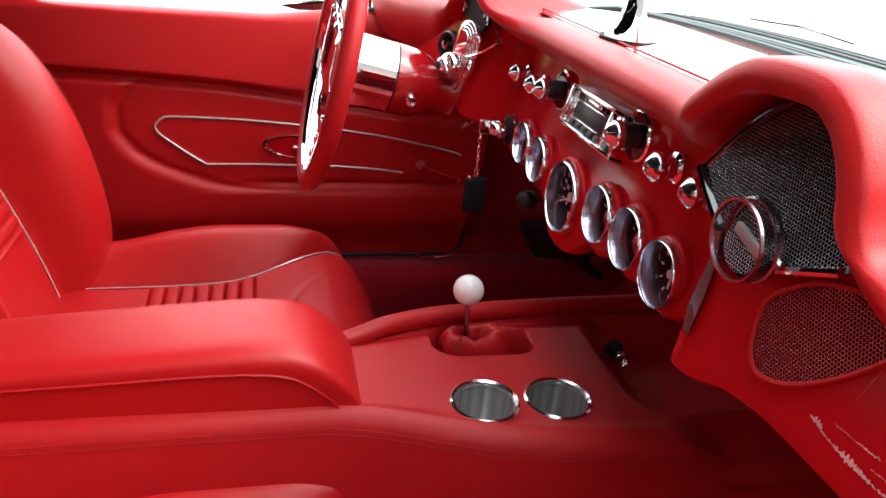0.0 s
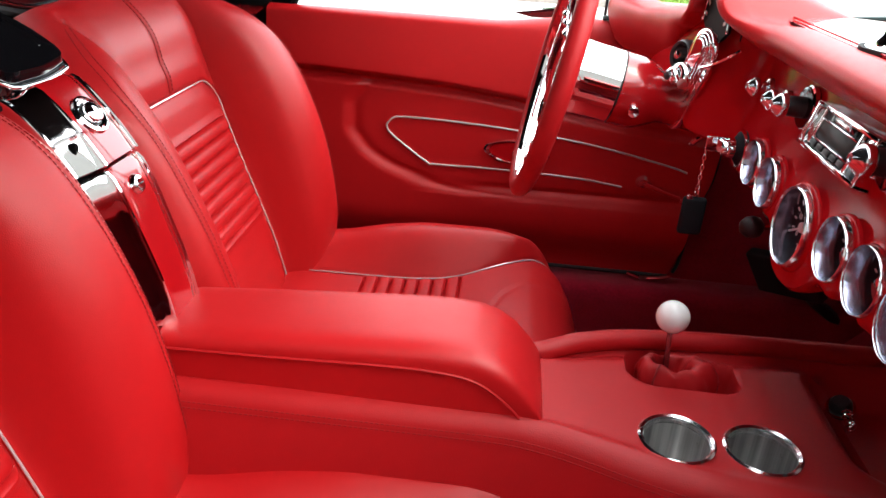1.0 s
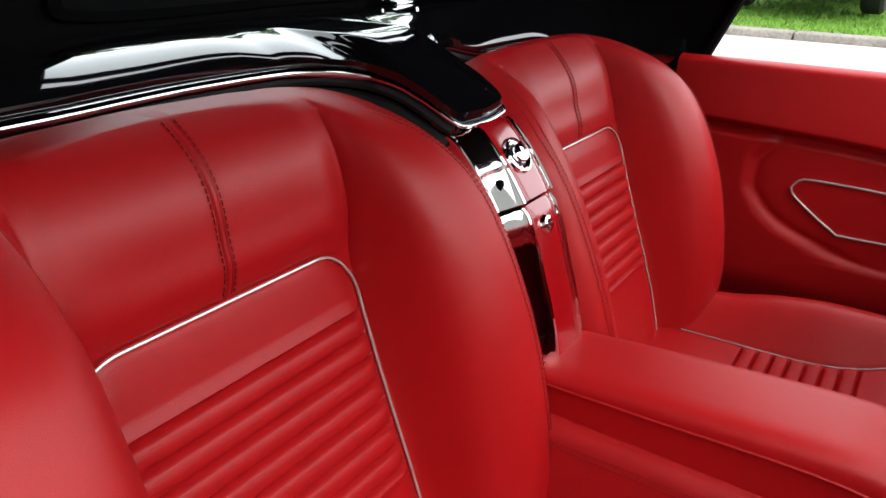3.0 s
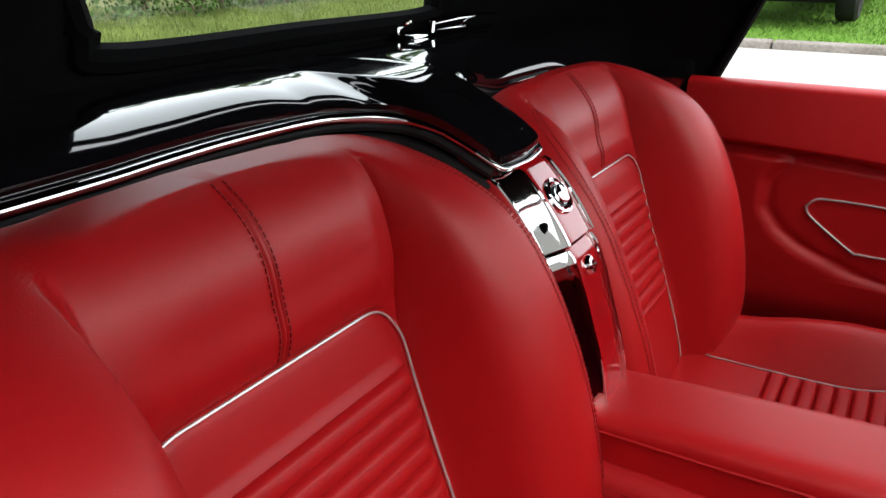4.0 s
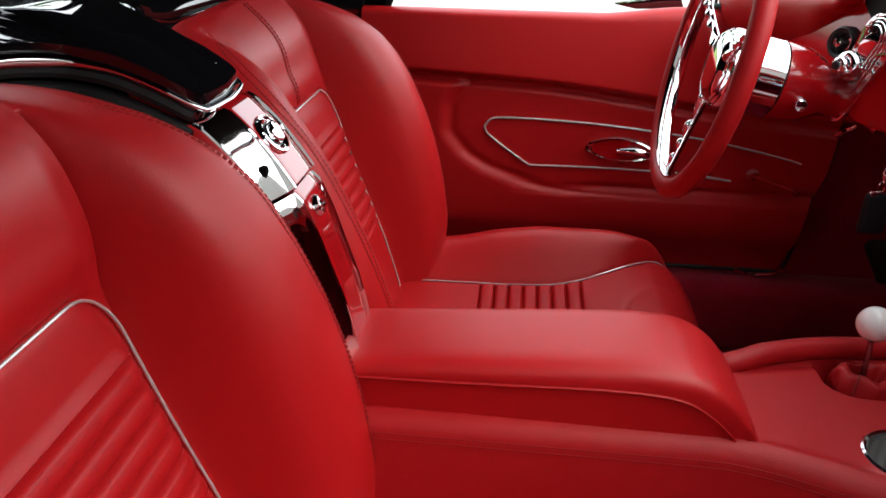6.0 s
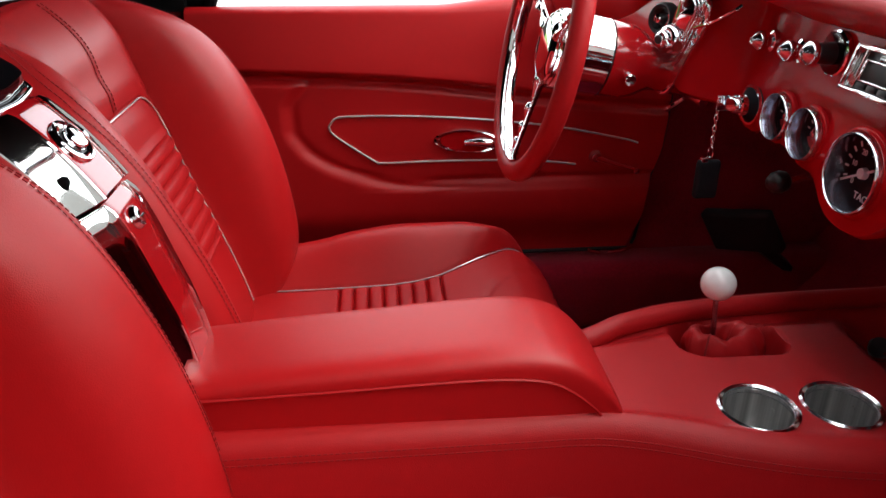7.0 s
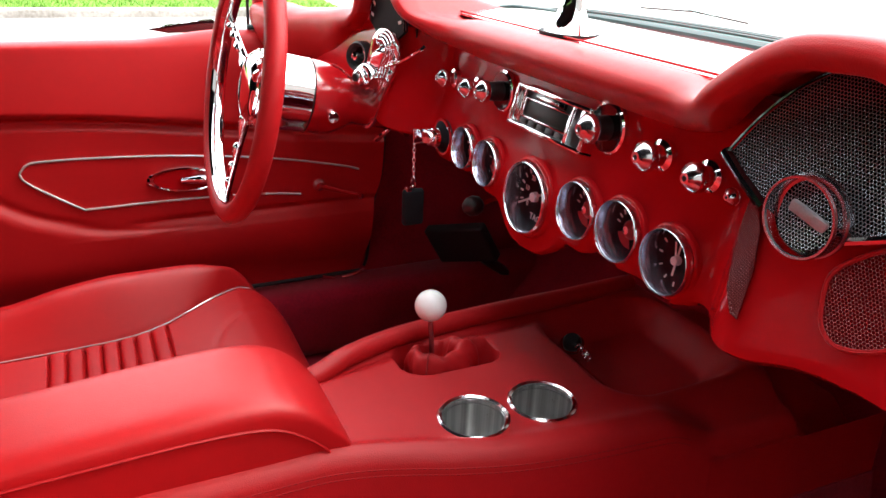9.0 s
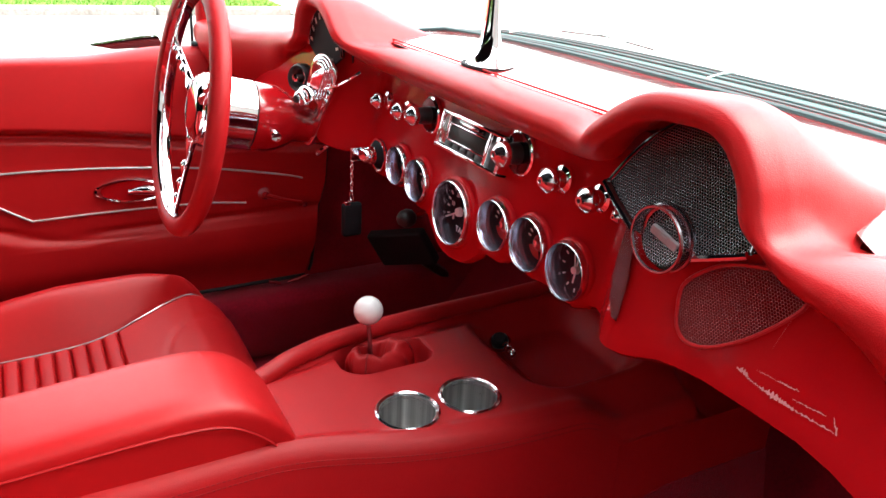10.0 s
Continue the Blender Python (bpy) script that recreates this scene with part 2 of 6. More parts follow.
# ---- ground and surroundings ----
def ground_material(name, a, b_, scale, rough=0.9, bump=0.4, fine=60.0):
    m = bpy.data.materials.new(name)
    m.use_nodes = True
    n, l = m.node_tree.nodes, m.node_tree.links
    b = n["Principled BSDF"]
    b.inputs["Roughness"].default_value = rough
    b.inputs["Specular IOR Level"].default_value = 0.25
    co = n.new("ShaderNodeTexCoord")
    t1, t2 = n.new("ShaderNodeTexNoise"), n.new("ShaderNodeTexNoise")
    t1.inputs["Scale"].default_value, t2.inputs["Scale"].default_value = scale, fine
    t1.inputs["Detail"].default_value = 6
    for t in (t1, t2):
        l.new(co.outputs["Object"], t.inputs["Vector"])
    add = n.new("ShaderNodeMixRGB")
    add.inputs[0].default_value = 0.5
    l.new(t1.outputs["Fac"], add.inputs[1])
    l.new(t2.outputs["Fac"], add.inputs[2])
    r = n.new("ShaderNodeValToRGB")
    r.color_ramp.elements[0].position, r.color_ramp.elements[1].position = 0.36, 0.64
    r.color_ramp.elements[0].color, r.color_ramp.elements[1].color = (*a, 1), (*b_, 1)
    l.new(add.outputs[0], r.inputs[0])
    l.new(r.outputs[0], b.inputs["Base Color"])
    bp = n.new("ShaderNodeBump")
    bp.inputs["Strength"].default_value = bump
    bp.inputs["Distance"].default_value = 0.02
    l.new(t2.outputs["Fac"], bp.inputs["Height"])
    l.new(bp.outputs[0], b.inputs["Normal"])
    return m


concrete = ground_material("pale_concrete", (0.36, 0.35, 0.33), (0.46, 0.45, 0.43), 0.5)
kerb_stone = ground_material("kerb_concrete", (0.16, 0.145, 0.125), (0.30, 0.28, 0.25), 3.0, fine=25)
lawn = ground_material("lawn", (0.075, 0.17, 0.018), (0.15, 0.29, 0.035), 0.6, fine=30)
verge = ground_material("dry_verge", (0.10, 0.17, 0.03), (0.24, 0.23, 0.09), 0.5, fine=14)
blade = shader("grass_blades", (0.11, 0.24, 0.03), 0.7, vary=0.5, patch=0.8, spec=0.2)
dry_blade = shader("dry_grass_blades", (0.16, 0.21, 0.055), 0.7, vary=0.6, patch=0.9, spec=0.2)
leaf_green = shader("leaves", (0.055, 0.12, 0.022), 0.65, vary=0.6, patch=1.2, spec=0.2)
leaf_light = shader("light_leaves", (0.10, 0.17, 0.05), 0.65, vary=0.5, patch=1.2, spec=0.2)
bark = shader("bark", (0.16, 0.12, 0.085), 0.9, vary=0.5, patch=5)
twig = shader("dry_twigs", (0.30, 0.22, 0.16), 0.9, vary=0.4, patch=5)
car_black = shader("black_car_paint", (0.012, 0.012, 0.014), 0.3, vary=0.1, coat=0.5)
car_red = shader("red_car_paint", (0.42, 0.012, 0.02), 0.25, vary=0.05, coat=0.6)
hub_grey = shader("alloy", (0.35, 0.35, 0.36), 0.4, metal=0.8, vary=0.1)
box_green = shader("green_cabinet_paint", (0.23, 0.28, 0.17), 0.5, vary=0.08)

tagged(part("ground", sheet([[(x, y, -0.012) for x in (-900, 900)] for y in (-900, 900)]), lawn), "green lawn that reaches to the horizon", "ground", kind="structure")
tagged(part("road", box((-80, -9, -0.3), (80, 8.75, 0.0), 0), concrete), "pale sunlit concrete road", "road", kind="structure")
# unseen wall added to hold back sky light from the passenger side
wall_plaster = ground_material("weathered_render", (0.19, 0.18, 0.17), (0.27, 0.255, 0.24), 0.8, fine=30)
tagged(part("wall_side_blocker", box((-14, -4.2, 0.0), (14, -3.8, 3.5), 0.02), wall_plaster), "plain grey rendered wall, unseen, added to block light from the passenger side", "wall", kind="structure")
kerb = thing("kerb", (0, 8.8, 0), "weathered grey concrete kerb along the road", "kerb", kind="structure")
kerb_bar = box((-1.49, 8.74, -0.1), (1.49, 8.98, 0.090), 0.025, 3)
first = part("kerb_stone", kerb_bar, kerb_stone, kerb)
for i in range(-2, 1):
    if i:
        ob = new("kerb_stone", first.data)
        ob.location = PLACED[first].translation + Vector((3.0 * i, 0, 0))
        ob.parent = kerb
        ob.matrix_parent_inverse = PLACED[kerb].inverted()
short = part("kerb_stone", box((1.51, 8.74, -0.1), (3.1, 8.98, 0.090), 0.025, 3), kerb_stone, kerb)
tagged(part("driveway", box((3.15, 8.755, -0.3), (80, 60, 0.012), 0), concrete), "pale sunlit concrete driveway beyond the kerb", "driveway", kind="structure")


def lawn_z(x, y):
    return 0.065 + 0.065 * step(9.2, 12.0, y) + 0.02 * (y - 9) + 0.03 * step(9.0, 11.0, y) * math.sin(x * 0.7 + y)


def verge_z(x, y):
    far = step(8.55, 9.1, y)
    return mix(max(0, -x - 7) * 0.035 + 0.006, max(lawn_z(x, y), max(0, -x - 7) * 0.035), far) + 0.015 * math.sin(x * 2.3 + y * 1.1) * step(-7.0, -8.0, x)


tagged(part("lawn", sheet([[(x, y, lawn_z(x, y)) for x in np.linspace(-7.4, 3.14, 40)] for y in np.linspace(8.95, 40, 40)]), lawn), "mown green grass strip behind the kerb", "lawn", kind="structure")
tagged(part("verge", sheet([[(x, y, verge_z(x, y)) for x in np.linspace(-40, -7.4, 50)] for y in np.concatenate([np.linspace(-9, 8.5, 36), np.linspace(8.55, 9.1, 8), np.linspace(9.5, 40, 30)])]), verge), "patchy grass verge with dry spots", "verge", kind="structure")


def grass_stuff(name, count, area, z0, h, seed, material):
    rng = np.random.default_rng(seed)
    v, f = [], []
    x = rng.uniform(area[0], area[1], count)
    y = rng.uniform(area[2], area[3], count)
    for i in range(count):
        a, lean, hh, w = rng.uniform(0, 6.28), rng.normal(0, 0.04), h * rng.uniform(0.5, 1.3), 0.008
        dx, dy = math.cos(a) * w, math.sin(a) * w
        k = len(v)
        z = z0(x[i], y[i])
        v += [(x[i] - dx, y[i] - dy, z), (x[i] + dx, y[i] + dy, z), (x[i] + lean, y[i] + rng.normal(0, 0.04), z + hh)]
        f.append((k, k + 1, k + 2))
    return tagged(part(name, (np.array(v), f), material), "short uneven grass blades", "grass", kind="stuff")


grass_stuff("grass", 22000, (-6, 3.1, 8.97, 15), lawn_z, 0.06, 3, blade)
grass_stuff("verge_grass", 26000, (-10.2, -7.4, -1.0, 13.0), verge_z, 0.10, 4, dry_blade)


def foliage(rng, centre, size, count, leaf):
    """Many small bent leaves in an uneven cloud."""
    n_cl = max(4, count // 60)
    cl = rng.normal(0, 0.42, (n_cl, 3)) * size + centre
    v, f = [], []
    for i in range(count):
        c = cl[rng.integers(n_cl)] + rng.normal(0, 0.16, 3) * size
        q = Euler(rng.uniform(0, 6.28, 3)).to_matrix()
        k = len(v)
        for p in ((-0.5, 0, 0), (0, -0.28, 0.06), (0.5, 0, 0), (0, 0.28, 0.06)):
            v.append(tuple(Vector(c) + q @ Vector(p) * leaf * rng.uniform(0.7, 1.3)))
        f.append((k, k + 1, k + 2, k + 3))
    return np.array(v), f


def shrub(at, size, seed, material, label, count=4600):
    rng = np.random.default_rng(seed)
    t = thing("shrub", at, label, "shrub", "bushes along the verge")
    stems = [tube([Vector(at), Vector(at) + Vector((rng.normal(0, 0.2), rng.normal(0, 0.2), 0.5)) * size[2] * 0.7], [0.03, 0.01], 5) for _ in range(4)]
    part("stem", joined(*stems), bark, t)
    part("foliage", foliage(rng, np.array(at) + (0, 0, size[2] * 0.5), np.array(size) * 0.55, count, 0.085), material, t)


def tree(at, height, seed, label):
    rng = np.random.default_rng(seed)
    t = thing("tree", at, label, "tree", "trees beyond the road")
    base = Vector(at)
    pieces = [tube([base, base + Vector((0.1, 0, height * 0.3)), base + Vector((0, 0.1, height * 0.6))], [height * 0.03, height * 0.022, height * 0.012], 9)]
    leaves = []
    for k in range(9):
        a = k * 2.4 + rng.uniform(0, 0.6)
        s = base + Vector((0, 0, height * (0.28 + 0.035 * k)))
        e = s + Vector((math.cos(a), math.sin(a), 0.7)) * height * 0.24
        pieces.append(tube([s, s.lerp(e, 0.5) + Vector((0, 0, 0.1)), e], [height * 0.01, height * 0.007, height * 0.003], 6))
        leaves.append(foliage(rng, np.array(e), np.array((1, 1, 0.8)) * height * 0.16, 420, height * 0.045))
    part("trunk", joined(*pieces), bark, t)
    part("crown", joined(*leaves), leaf_green, t)


for i in range(19):
    a = random.uniform(-0.35, 0.3)
    shrub((-9.9 - random.uniform(0, 0.8), -3 + i * 0.9 + a, 0.16), (1.5, 1.7, 2.4), 20 + i, leaf_light if i % 3 else leaf_green, "leafy green shrub at the back of the verge")
for i, (x, y, h) in enumerate(((-24, -2, 11), (-26, 6, 13), (-22, 14, 10), (-14, 24, 12), (-6, 30, 11), (4, 32, 12), (-27, -12, 12), (-15.5, 1.5, 8.5), (-17, 7.5, 9.5), (-14.5, 12.5, 8), (-18, -4.5, 9))):
    tree((x, y, 0.3), h, 60 + i, "tall leafy green tree with a bare lower trunk")


def parked_truck(at, material, label, yaw=0):
    """A pickup seen side on: body, bed, sills, bumpers, glass and four wheels."""
    t = thing("parked_truck", (0, 0, 0), label, "truck")
    body = joined(box((-2.6, -0.92, 0.62), (2.6, 0.92, 1.12), 0.08, 3), box((-0.9, -0.86, 1.1), (1.2, 0.86, 1.82), 0.18, 3))
    part("body", body, material, t)
    part("side_step", box((-1.0, -0.98, 0.46), (1.15, -0.82, 0.56), 0.02), black_plastic, t)
    part("bumper", box((-2.75, -0.9, 0.34), (-2.55, 0.9, 0.68), 0.04), black_plastic, t)
    part("chassis", joined(box((-2.3, -0.6, 0.34), (2.3, 0.6, 0.64), 0.03), box((-1.95, -0.75, 0.24), (-1.55, 0.75, 0.5), 0.03), box((1.55, -0.75, 0.24), (1.95, 0.75, 0.5), 0.03)), rubber, t)
    for s in (-0.87, 0.87):
        part("side_window", box((-0.6, s - 0.012, 1.25), (0.9, s + 0.012, 1.68), 0.01), black_gloss, t)
    for x in (-1.75, 1.75):
        for y in (-0.82, 0.82):
            m = face_x((x, y, 0.4), (0, -1 if y < 0 else 1, 0))
            w = part("wheel", ring([(0.22, -0.13), (0.36, -0.14), (0.4, -0.09), (0.4, 0.09), (0.36, 0.13), (0.22, 0.11)], m, 32), rubber, t, "black tyre")
            part("rim", lathe([(0.02, 0.05), (0.08, 0.06), (0.2, 0.02), (0.23, 0.09), (0.23, -0.1), (0.02, -0.1)], m, 24), hub_grey, w)
    t.matrix_basis = pose(*at, 0, 0, yaw)


parked_truck((-1.77, 12.6, 0.165), car_black, "black pickup truck parked on the grass", 90)
parked_truck((-1.25, 18.3, 0.20), car_red, "red pickup truck parked on the grass", 92)


def bare_shrub(at, seed):
    rng = np.random.default_rng(seed)
    t = thing("bare_shrub", at, "leafless brown shrub of thin twigs on the grass", "shrub")
    tw = []
    for i in range(90):
        a, s = rng.uniform(0, 6.28), rng.uniform(0.1, 0.6)
        p0 = Vector(at) + Vector((rng.normal(0, 0.12), rng.normal(0, 0.12), 0))
        p1 = p0 + Vector((math.cos(a) * s * 0.5, math.sin(a) * s * 0.5, rng.uniform(0.4, 0.8)))
        tw.append(tube([p0, p1, p1 + Vector((rng.normal(0, 0.25), rng.normal(0, 0.25), rng.uniform(0.2, 0.5)))], [0.012, 0.008, 0.003], 4))
    tagged(part("branch", joined(*tw), twig, t), kind="stuff")


bare_shrub((0.15, 12.2, 0.2), 5)
bare_shrub((0.55, 12.6, 0.2), 6)
cabinet = thing("utility_cabinet", (1.6, 13.2, 0.2), "pale green metal utility cabinet on the grass", "cabinet")
part("body", box((1.05, 12.9, 0.2), (2.6, 13.6, 1.5), 0.03), box_green, cabinet)
part("plinth", box((1.0, 12.86, 0.12), (2.65, 13.65, 0.24), 0.01), kerb_stone, cabinet)

# ---- the car: shell ----
car_shell = thing("roadster", (0, 0, 0), "glossy red two-seat roadster body", "car")


def mirror_y(piece):
    v = np.array(piece[0], float)
    v[:, 1] *= -1
    return v, [tuple(reversed(f)) for f in piece[1]]


def hood_z(x, y):
    a = abs(y)
    return 0.945 - 0.12 * step(0.6, 2.2, x) - 0.05 * (min(a, 0.62) / 0.62) ** 2 - 0.03 * (max(0, a - 0.62) / 0.26) ** 2


for s in (1, -1):
    part("fender", sheet([[(x, s * y, z) for y, z in ((0.60, hood_z(x, 0.6)), (0.70, hood_z(x, 0.70)), (0.80, hood_z(x, 0.80)), (0.86, hood_z(x, 0.86) - 0.006), (0.895, hood_z(x, 0.88) - 0.04), (0.905, 0.72), (0.89, 0.42))] for x in np.linspace(0.43, 2.1, 30)]), body_paint, car_shell)
part("hood", sheet([[(x, y, hood_z(x, y) + 0.001) for y in np.linspace(-0.598, 0.598, 30)] for x in np.linspace(0.66, 2.15, 30)]), body_paint, car_shell, "red engine hood with a raised middle")
part("nose", sheet([[(2.1 + 0.12 * math.sin(a), y, (hood_z(2.12, y) - 0.41) * math.cos(a) + 0.41) for a in np.linspace(0.0, 2.2, 8)] for y in np.linspace(-0.9, 0.9, 12)]), body_paint, car_shell)
for s in (1, -1):
    part("rear_quarter", sheet([[(x, s * y, z) for y, z in ((0.70, 0.86 - 0.17 * step(-0.6, -1.9, x)), (0.80, 0.87 - 0.15 * step(-0.6, -1.9, x)), (0.88, 0.82 - 0.1 * step(-0.6, -1.9, x)), (0.905, 0.68), (0.89, 0.4))] for x in np.linspace(-1.9, -0.36, 12)]), body_paint, car_shell)
    part("rocker", box((-0.36, s * 0.84 - 0.05, 0.24), (0.5, s * 0.84 + 0.05, 0.405), 0.02), body_paint, car_shell)
part("rear_deck", sheet([[(x, y, 0.86 - 0.17 * step(-0.6, -1.9, x)) for y in np.linspace(-0.72, 0.72, 10)] for x in np.linspace(-1.9, -0.66, 10)]), body_paint, car_shell)
part("tail", sheet([[(-1.9 - 0.1 * math.sin(math.pi * k), y, 0.70 - 0.33 * k) for y in np.linspace(-0.88, 0.88, 8)] for k in np.linspace(0, 1, 8)]), body_paint, car_shell)
for x in (1.45, -1.15):
    for s in (1, -1):
        m = face_x((x, s * 0.78, 0.33), (0, s, 0))
        w = part("wheel", ring([(0.2, -0.1), (0.31, -0.11), (0.33, -0.06), (0.33, 0.06), (0.31, 0.11), (0.2, 0.1)], m, 32), rubber, car_shell, "black tyre")
        part("rim", lathe([(0.02, 0.07), (0.1, 0.06), (0.19, 0.03), (0.21, 0.08), (0.21, -0.08), (0.02, -0.08)], m, 24), chrome, w)

# floor, firewall, kick panels
tagged(part("floor", joined(box((-0.62, -0.79, 0.20), (1.0, 0.79, 0.25), 0), sheet([[(0.72 + 0.25 * k, y, 0.25 + 0.28 * k) for y in np.linspace(-0.79, 0.79, 8)] for k in np.linspace(0, 1, 6)])), carpet), "deep red carpet on the cabin floor", "carpet", kind="structure")
tagged(part("wall_front", box((0.97, -0.79, 0.25), (1.0, 0.79, 0.83), 0), carpet), "red carpeted firewall", "firewall", kind="structure")
tagged(part("wall_rear", box((-0.66, -0.79, 0.25), (-0.62, 0.79, 0.93), 0), black_cloth), "black rear bulkhead behind the seats", "bulkhead", kind="structure")
for s in (1, -1):
    kick = sheet([[(x, s * (0.775 - 0.01 * math.sin(z * 9)), z) for z in np.linspace(0.25, 0.9, 14)] for x in np.linspace(0.436, 0.98, 14)])
    tagged(part("kick_panel_left" if s > 0 else "kick_panel_right", kick, carpet), "maroon carpeted kick panel beside the footwell", "trim", kind="structure")
    tagged(part("sill_left" if s > 0 else "sill_right", box((-0.36, min(s * 0.70, s * 0.80), 0.25), (0.93, max(s * 0.70, s * 0.80), 0.395), 0.03, 4), carpet), "red carpeted door sill", "sill", kind="structure")
    tagged(part("rear_side_left" if s > 0 else "rear_side_right", box((-0.62, min(s * 0.76, s * 0.80), 0.25), (-0.352, max(s * 0.76, s * 0.80), 0.90), 0.01), black_cloth), "black side trim behind the seats", "trim", kind="structure")

# ---- driver door ----
door = thing("door_1", (0.06, 0.80, 0.42), "closed red leather-lined car door with chrome trim", "door", kind="structure")
POCKET = ((0.545, 0.045), (0.552, -0.027), (0.573, -0.090), (0.596, -0.144), (0.626, -0.182), (0.668, -0.205), (0.705, -0.205), (0.743, -0.181), (0.765, -0.160))
ROLL = ((-0.35, 0.757), (-0.268, 0.755), (-0.165, 0.751), (-0.065, 0.746), (0.03, 0.738), (0.136, 0.725), (0.28, 0.705), (0.49, 0.685))


def door_front(z):
    return curve(((0.40, 0.440), (0.43, 0.452), (0.55, 0.466), (0.62, 0.484), (0.72, 0.489), (0.9, 0.489)), z)


def door_y(x, z):
    zr = z + (0.752 - curve(ROLL, x)) * step(0.865, 0.77, z)
    base = 0.762 + 0.02 * step(0.80, 0.42, z) * 0.3
    u = min(1, max(0, (zr - 0.752) / 0.140))
    roll = 0.762 - 0.036 * step(0.0, 0.16, u) * (1 - 0.45 * u ** 1.6) * (1 - 0.55 * step(0.12, 0.42, x) * step(0.84, 0.76, z))
    low = 0.737 + 0.03 * step(0.50, 0.42, z)
    slant = math.hypot(1, (curve(POCKET, z + 0.003) - curve(POCKET, z - 0.003)) / 0.006)
    off = (x - curve(POCKET, z)) / slant
    inside = step(-0.012, 0.016, off) * step(0.534, 0.562, z)
    y = mix(low, 0.745, inside)
    y += 0.0025 * math.exp(-((off - 0.012) / 0.010) ** 2) * step(0.540, 0.570, z)
    y += 0.004 * math.exp(-((z - 0.566) / 0.006) ** 2) * step(0.0, 0.10, x)
    y = mix(y, roll, step(0.742, 0.770, zr))
    y += 0.003 * math.exp(-((zr - 0.752) / 0.006) ** 2)
    return y


rows = []
for z in np.concatenate([np.linspace(0.405, 0.540, 10), np.linspace(0.543, 0.585, 22), np.linspace(0.588, 0.670, 36), np.linspace(0.673, 0.790, 60), np.linspace(0.795, 0.864, 14)]):
    x1 = door_front(z)
    rows.append([(x, door_y(x, z), z) for x in np.concatenate([np.linspace(-0.352, -0.24, 6), np.linspace(-0.236, 0.08, 120), np.linspace(0.09, x1, 24)])])
top = rows[-1]
for k in range(1, 9):
    a = math.pi * k / 8
    rows.append([(x, y + 0.022 * (1 - math.cos(a)), z + 0.010 * math.sin(a) + 0.014 * step(0.05, 0.2, x) * math.sin(a)) for x, y, z in top])
rows.append([(x, 0.845, 0.72) for x, y, z in top])
rows.append([(x, 0.85, 0.41) for x, y, z in top])
door_mesh = sheet(rows, close=True)
part("door_panel", door_mesh, leather, door, "padded red leather door panel")
tagged(part("door_2", mirror_y(door_mesh), leather), "plain red leather inner side of the second door", "door", kind="structure")
edge = [(door_front(z) + 0.004, 0.758, z) for z in np.linspace(0.415, 0.74, 24)]
part("edge_seal", tube(edge, 0.0035, 6), rubber, door, "black rubber door seal")
part("bottom_seal", tube([(x, 0.752, 0.409) for x in np.linspace(-0.34, 0.44, 20)], 0.004, 6), rubber, door)


def on_door(x, z, out=0.003):
    return Vector((x, door_y(x, z) - out, z))


TRIM_TOP = ((-0.128, 0.676), (-0.118, 0.686), (-0.10, 0.689), (-0.032, 0.689), (0.063, 0.685), (0.161, 0.677), (0.28, 0.662), (0.40, 0.638), (0.435, 0.628))
TRIM_LOW = ((-0.130, 0.668), (-0.118, 0.652), (-0.053, 0.606), (-0.035, 0.602), (0.05, 0.603), (0.155, 0.602), (0.25, 0.598), (0.32, 0.59))
outline = smooth_path([(x, 0, z) for x, z in (*TRIM_TOP[::-1], *TRIM_LOW)], 130)
part("trim_strip", tube([on_door(p.x, p.z, 0.002) for p in outline], 0.0021, 8), silver_piping, door, "thin chrome trim outline")
hx, hz = 0.117, 0.640
hm = Matrix.Translation((hx, door_y(hx, hz) - 0.001, hz)) @ Matrix.Rotation(radians(90), 4, "X") @ Matrix.Rotation(radians(-3), 4, "Z") @ Matrix.Diagonal((1, 0.36, 1, 1))
bezel = part("handle_bezel", ring([(0.056, 0.0), (0.062, 0.0), (0.062, 0.004), (0.058, 0.007), (0.052, 0.006), (0.050, 0.0)], hm, 48), chrome, door, "oval chrome handle bezel")
part("handle_cup", lathe([(0.051, 0.003), (0.046, -0.004), (0.02, -0.012), (0.001, -0.013)], hm, 40), paint, bezel)
part("lever", tube(smooth_path([on_door(hx - 0.006, hz - 0.002, 0.004), on_door(hx + 0.02, hz, 0.010), on_door(hx + 0.045, hz - 0.003, 0.012), on_door(hx + 0.056, hz - 0.004, 0.006)], 20), [0.006 + 0.004 * math.sin(i / 20 * 3.1) for i in range(19)], 10, flat=0.9), chrome, bezel, "chrome release lever")
crank = part("window_crank", lathe([(0.001, 0.014), (0.008, 0.013), (0.010, 0.008), (0.013, 0.003), (0.014, 0.0), (0.014, -0.003)], face_x((0.357, 0.748, 0.603), (0, -1, 0)), 24), chrome, door, "small chrome window crank")
part("crank_arm", tube([(0.357, 0.738, 0.603), (0.395, 0.734, 0.59), (0.432, 0.738, 0.578)], [0.005, 0.004, 0.004], 8), leather_smooth, crank)
part("crank_knob", lathe([(0.001, 0.012), (0.006, 0.011), (0.007, 0.0), (0.001, -0.001)], face_x((0.434, 0.740, 0.577), (0, -1, 0)), 16), chrome, crank)
latch = part("striker", joined(tube([(0.40, 0.748, 0.402), (0.425, 0.745, 0.406), (0.448, 0.747, 0.412)], [0.003, 0.0045, 0.003], 8), tube([(0.36, 0.75, 0.408), (0.385, 0.748, 0.402)], 0.004, 8)), chrome, door, "small chrome door striker")
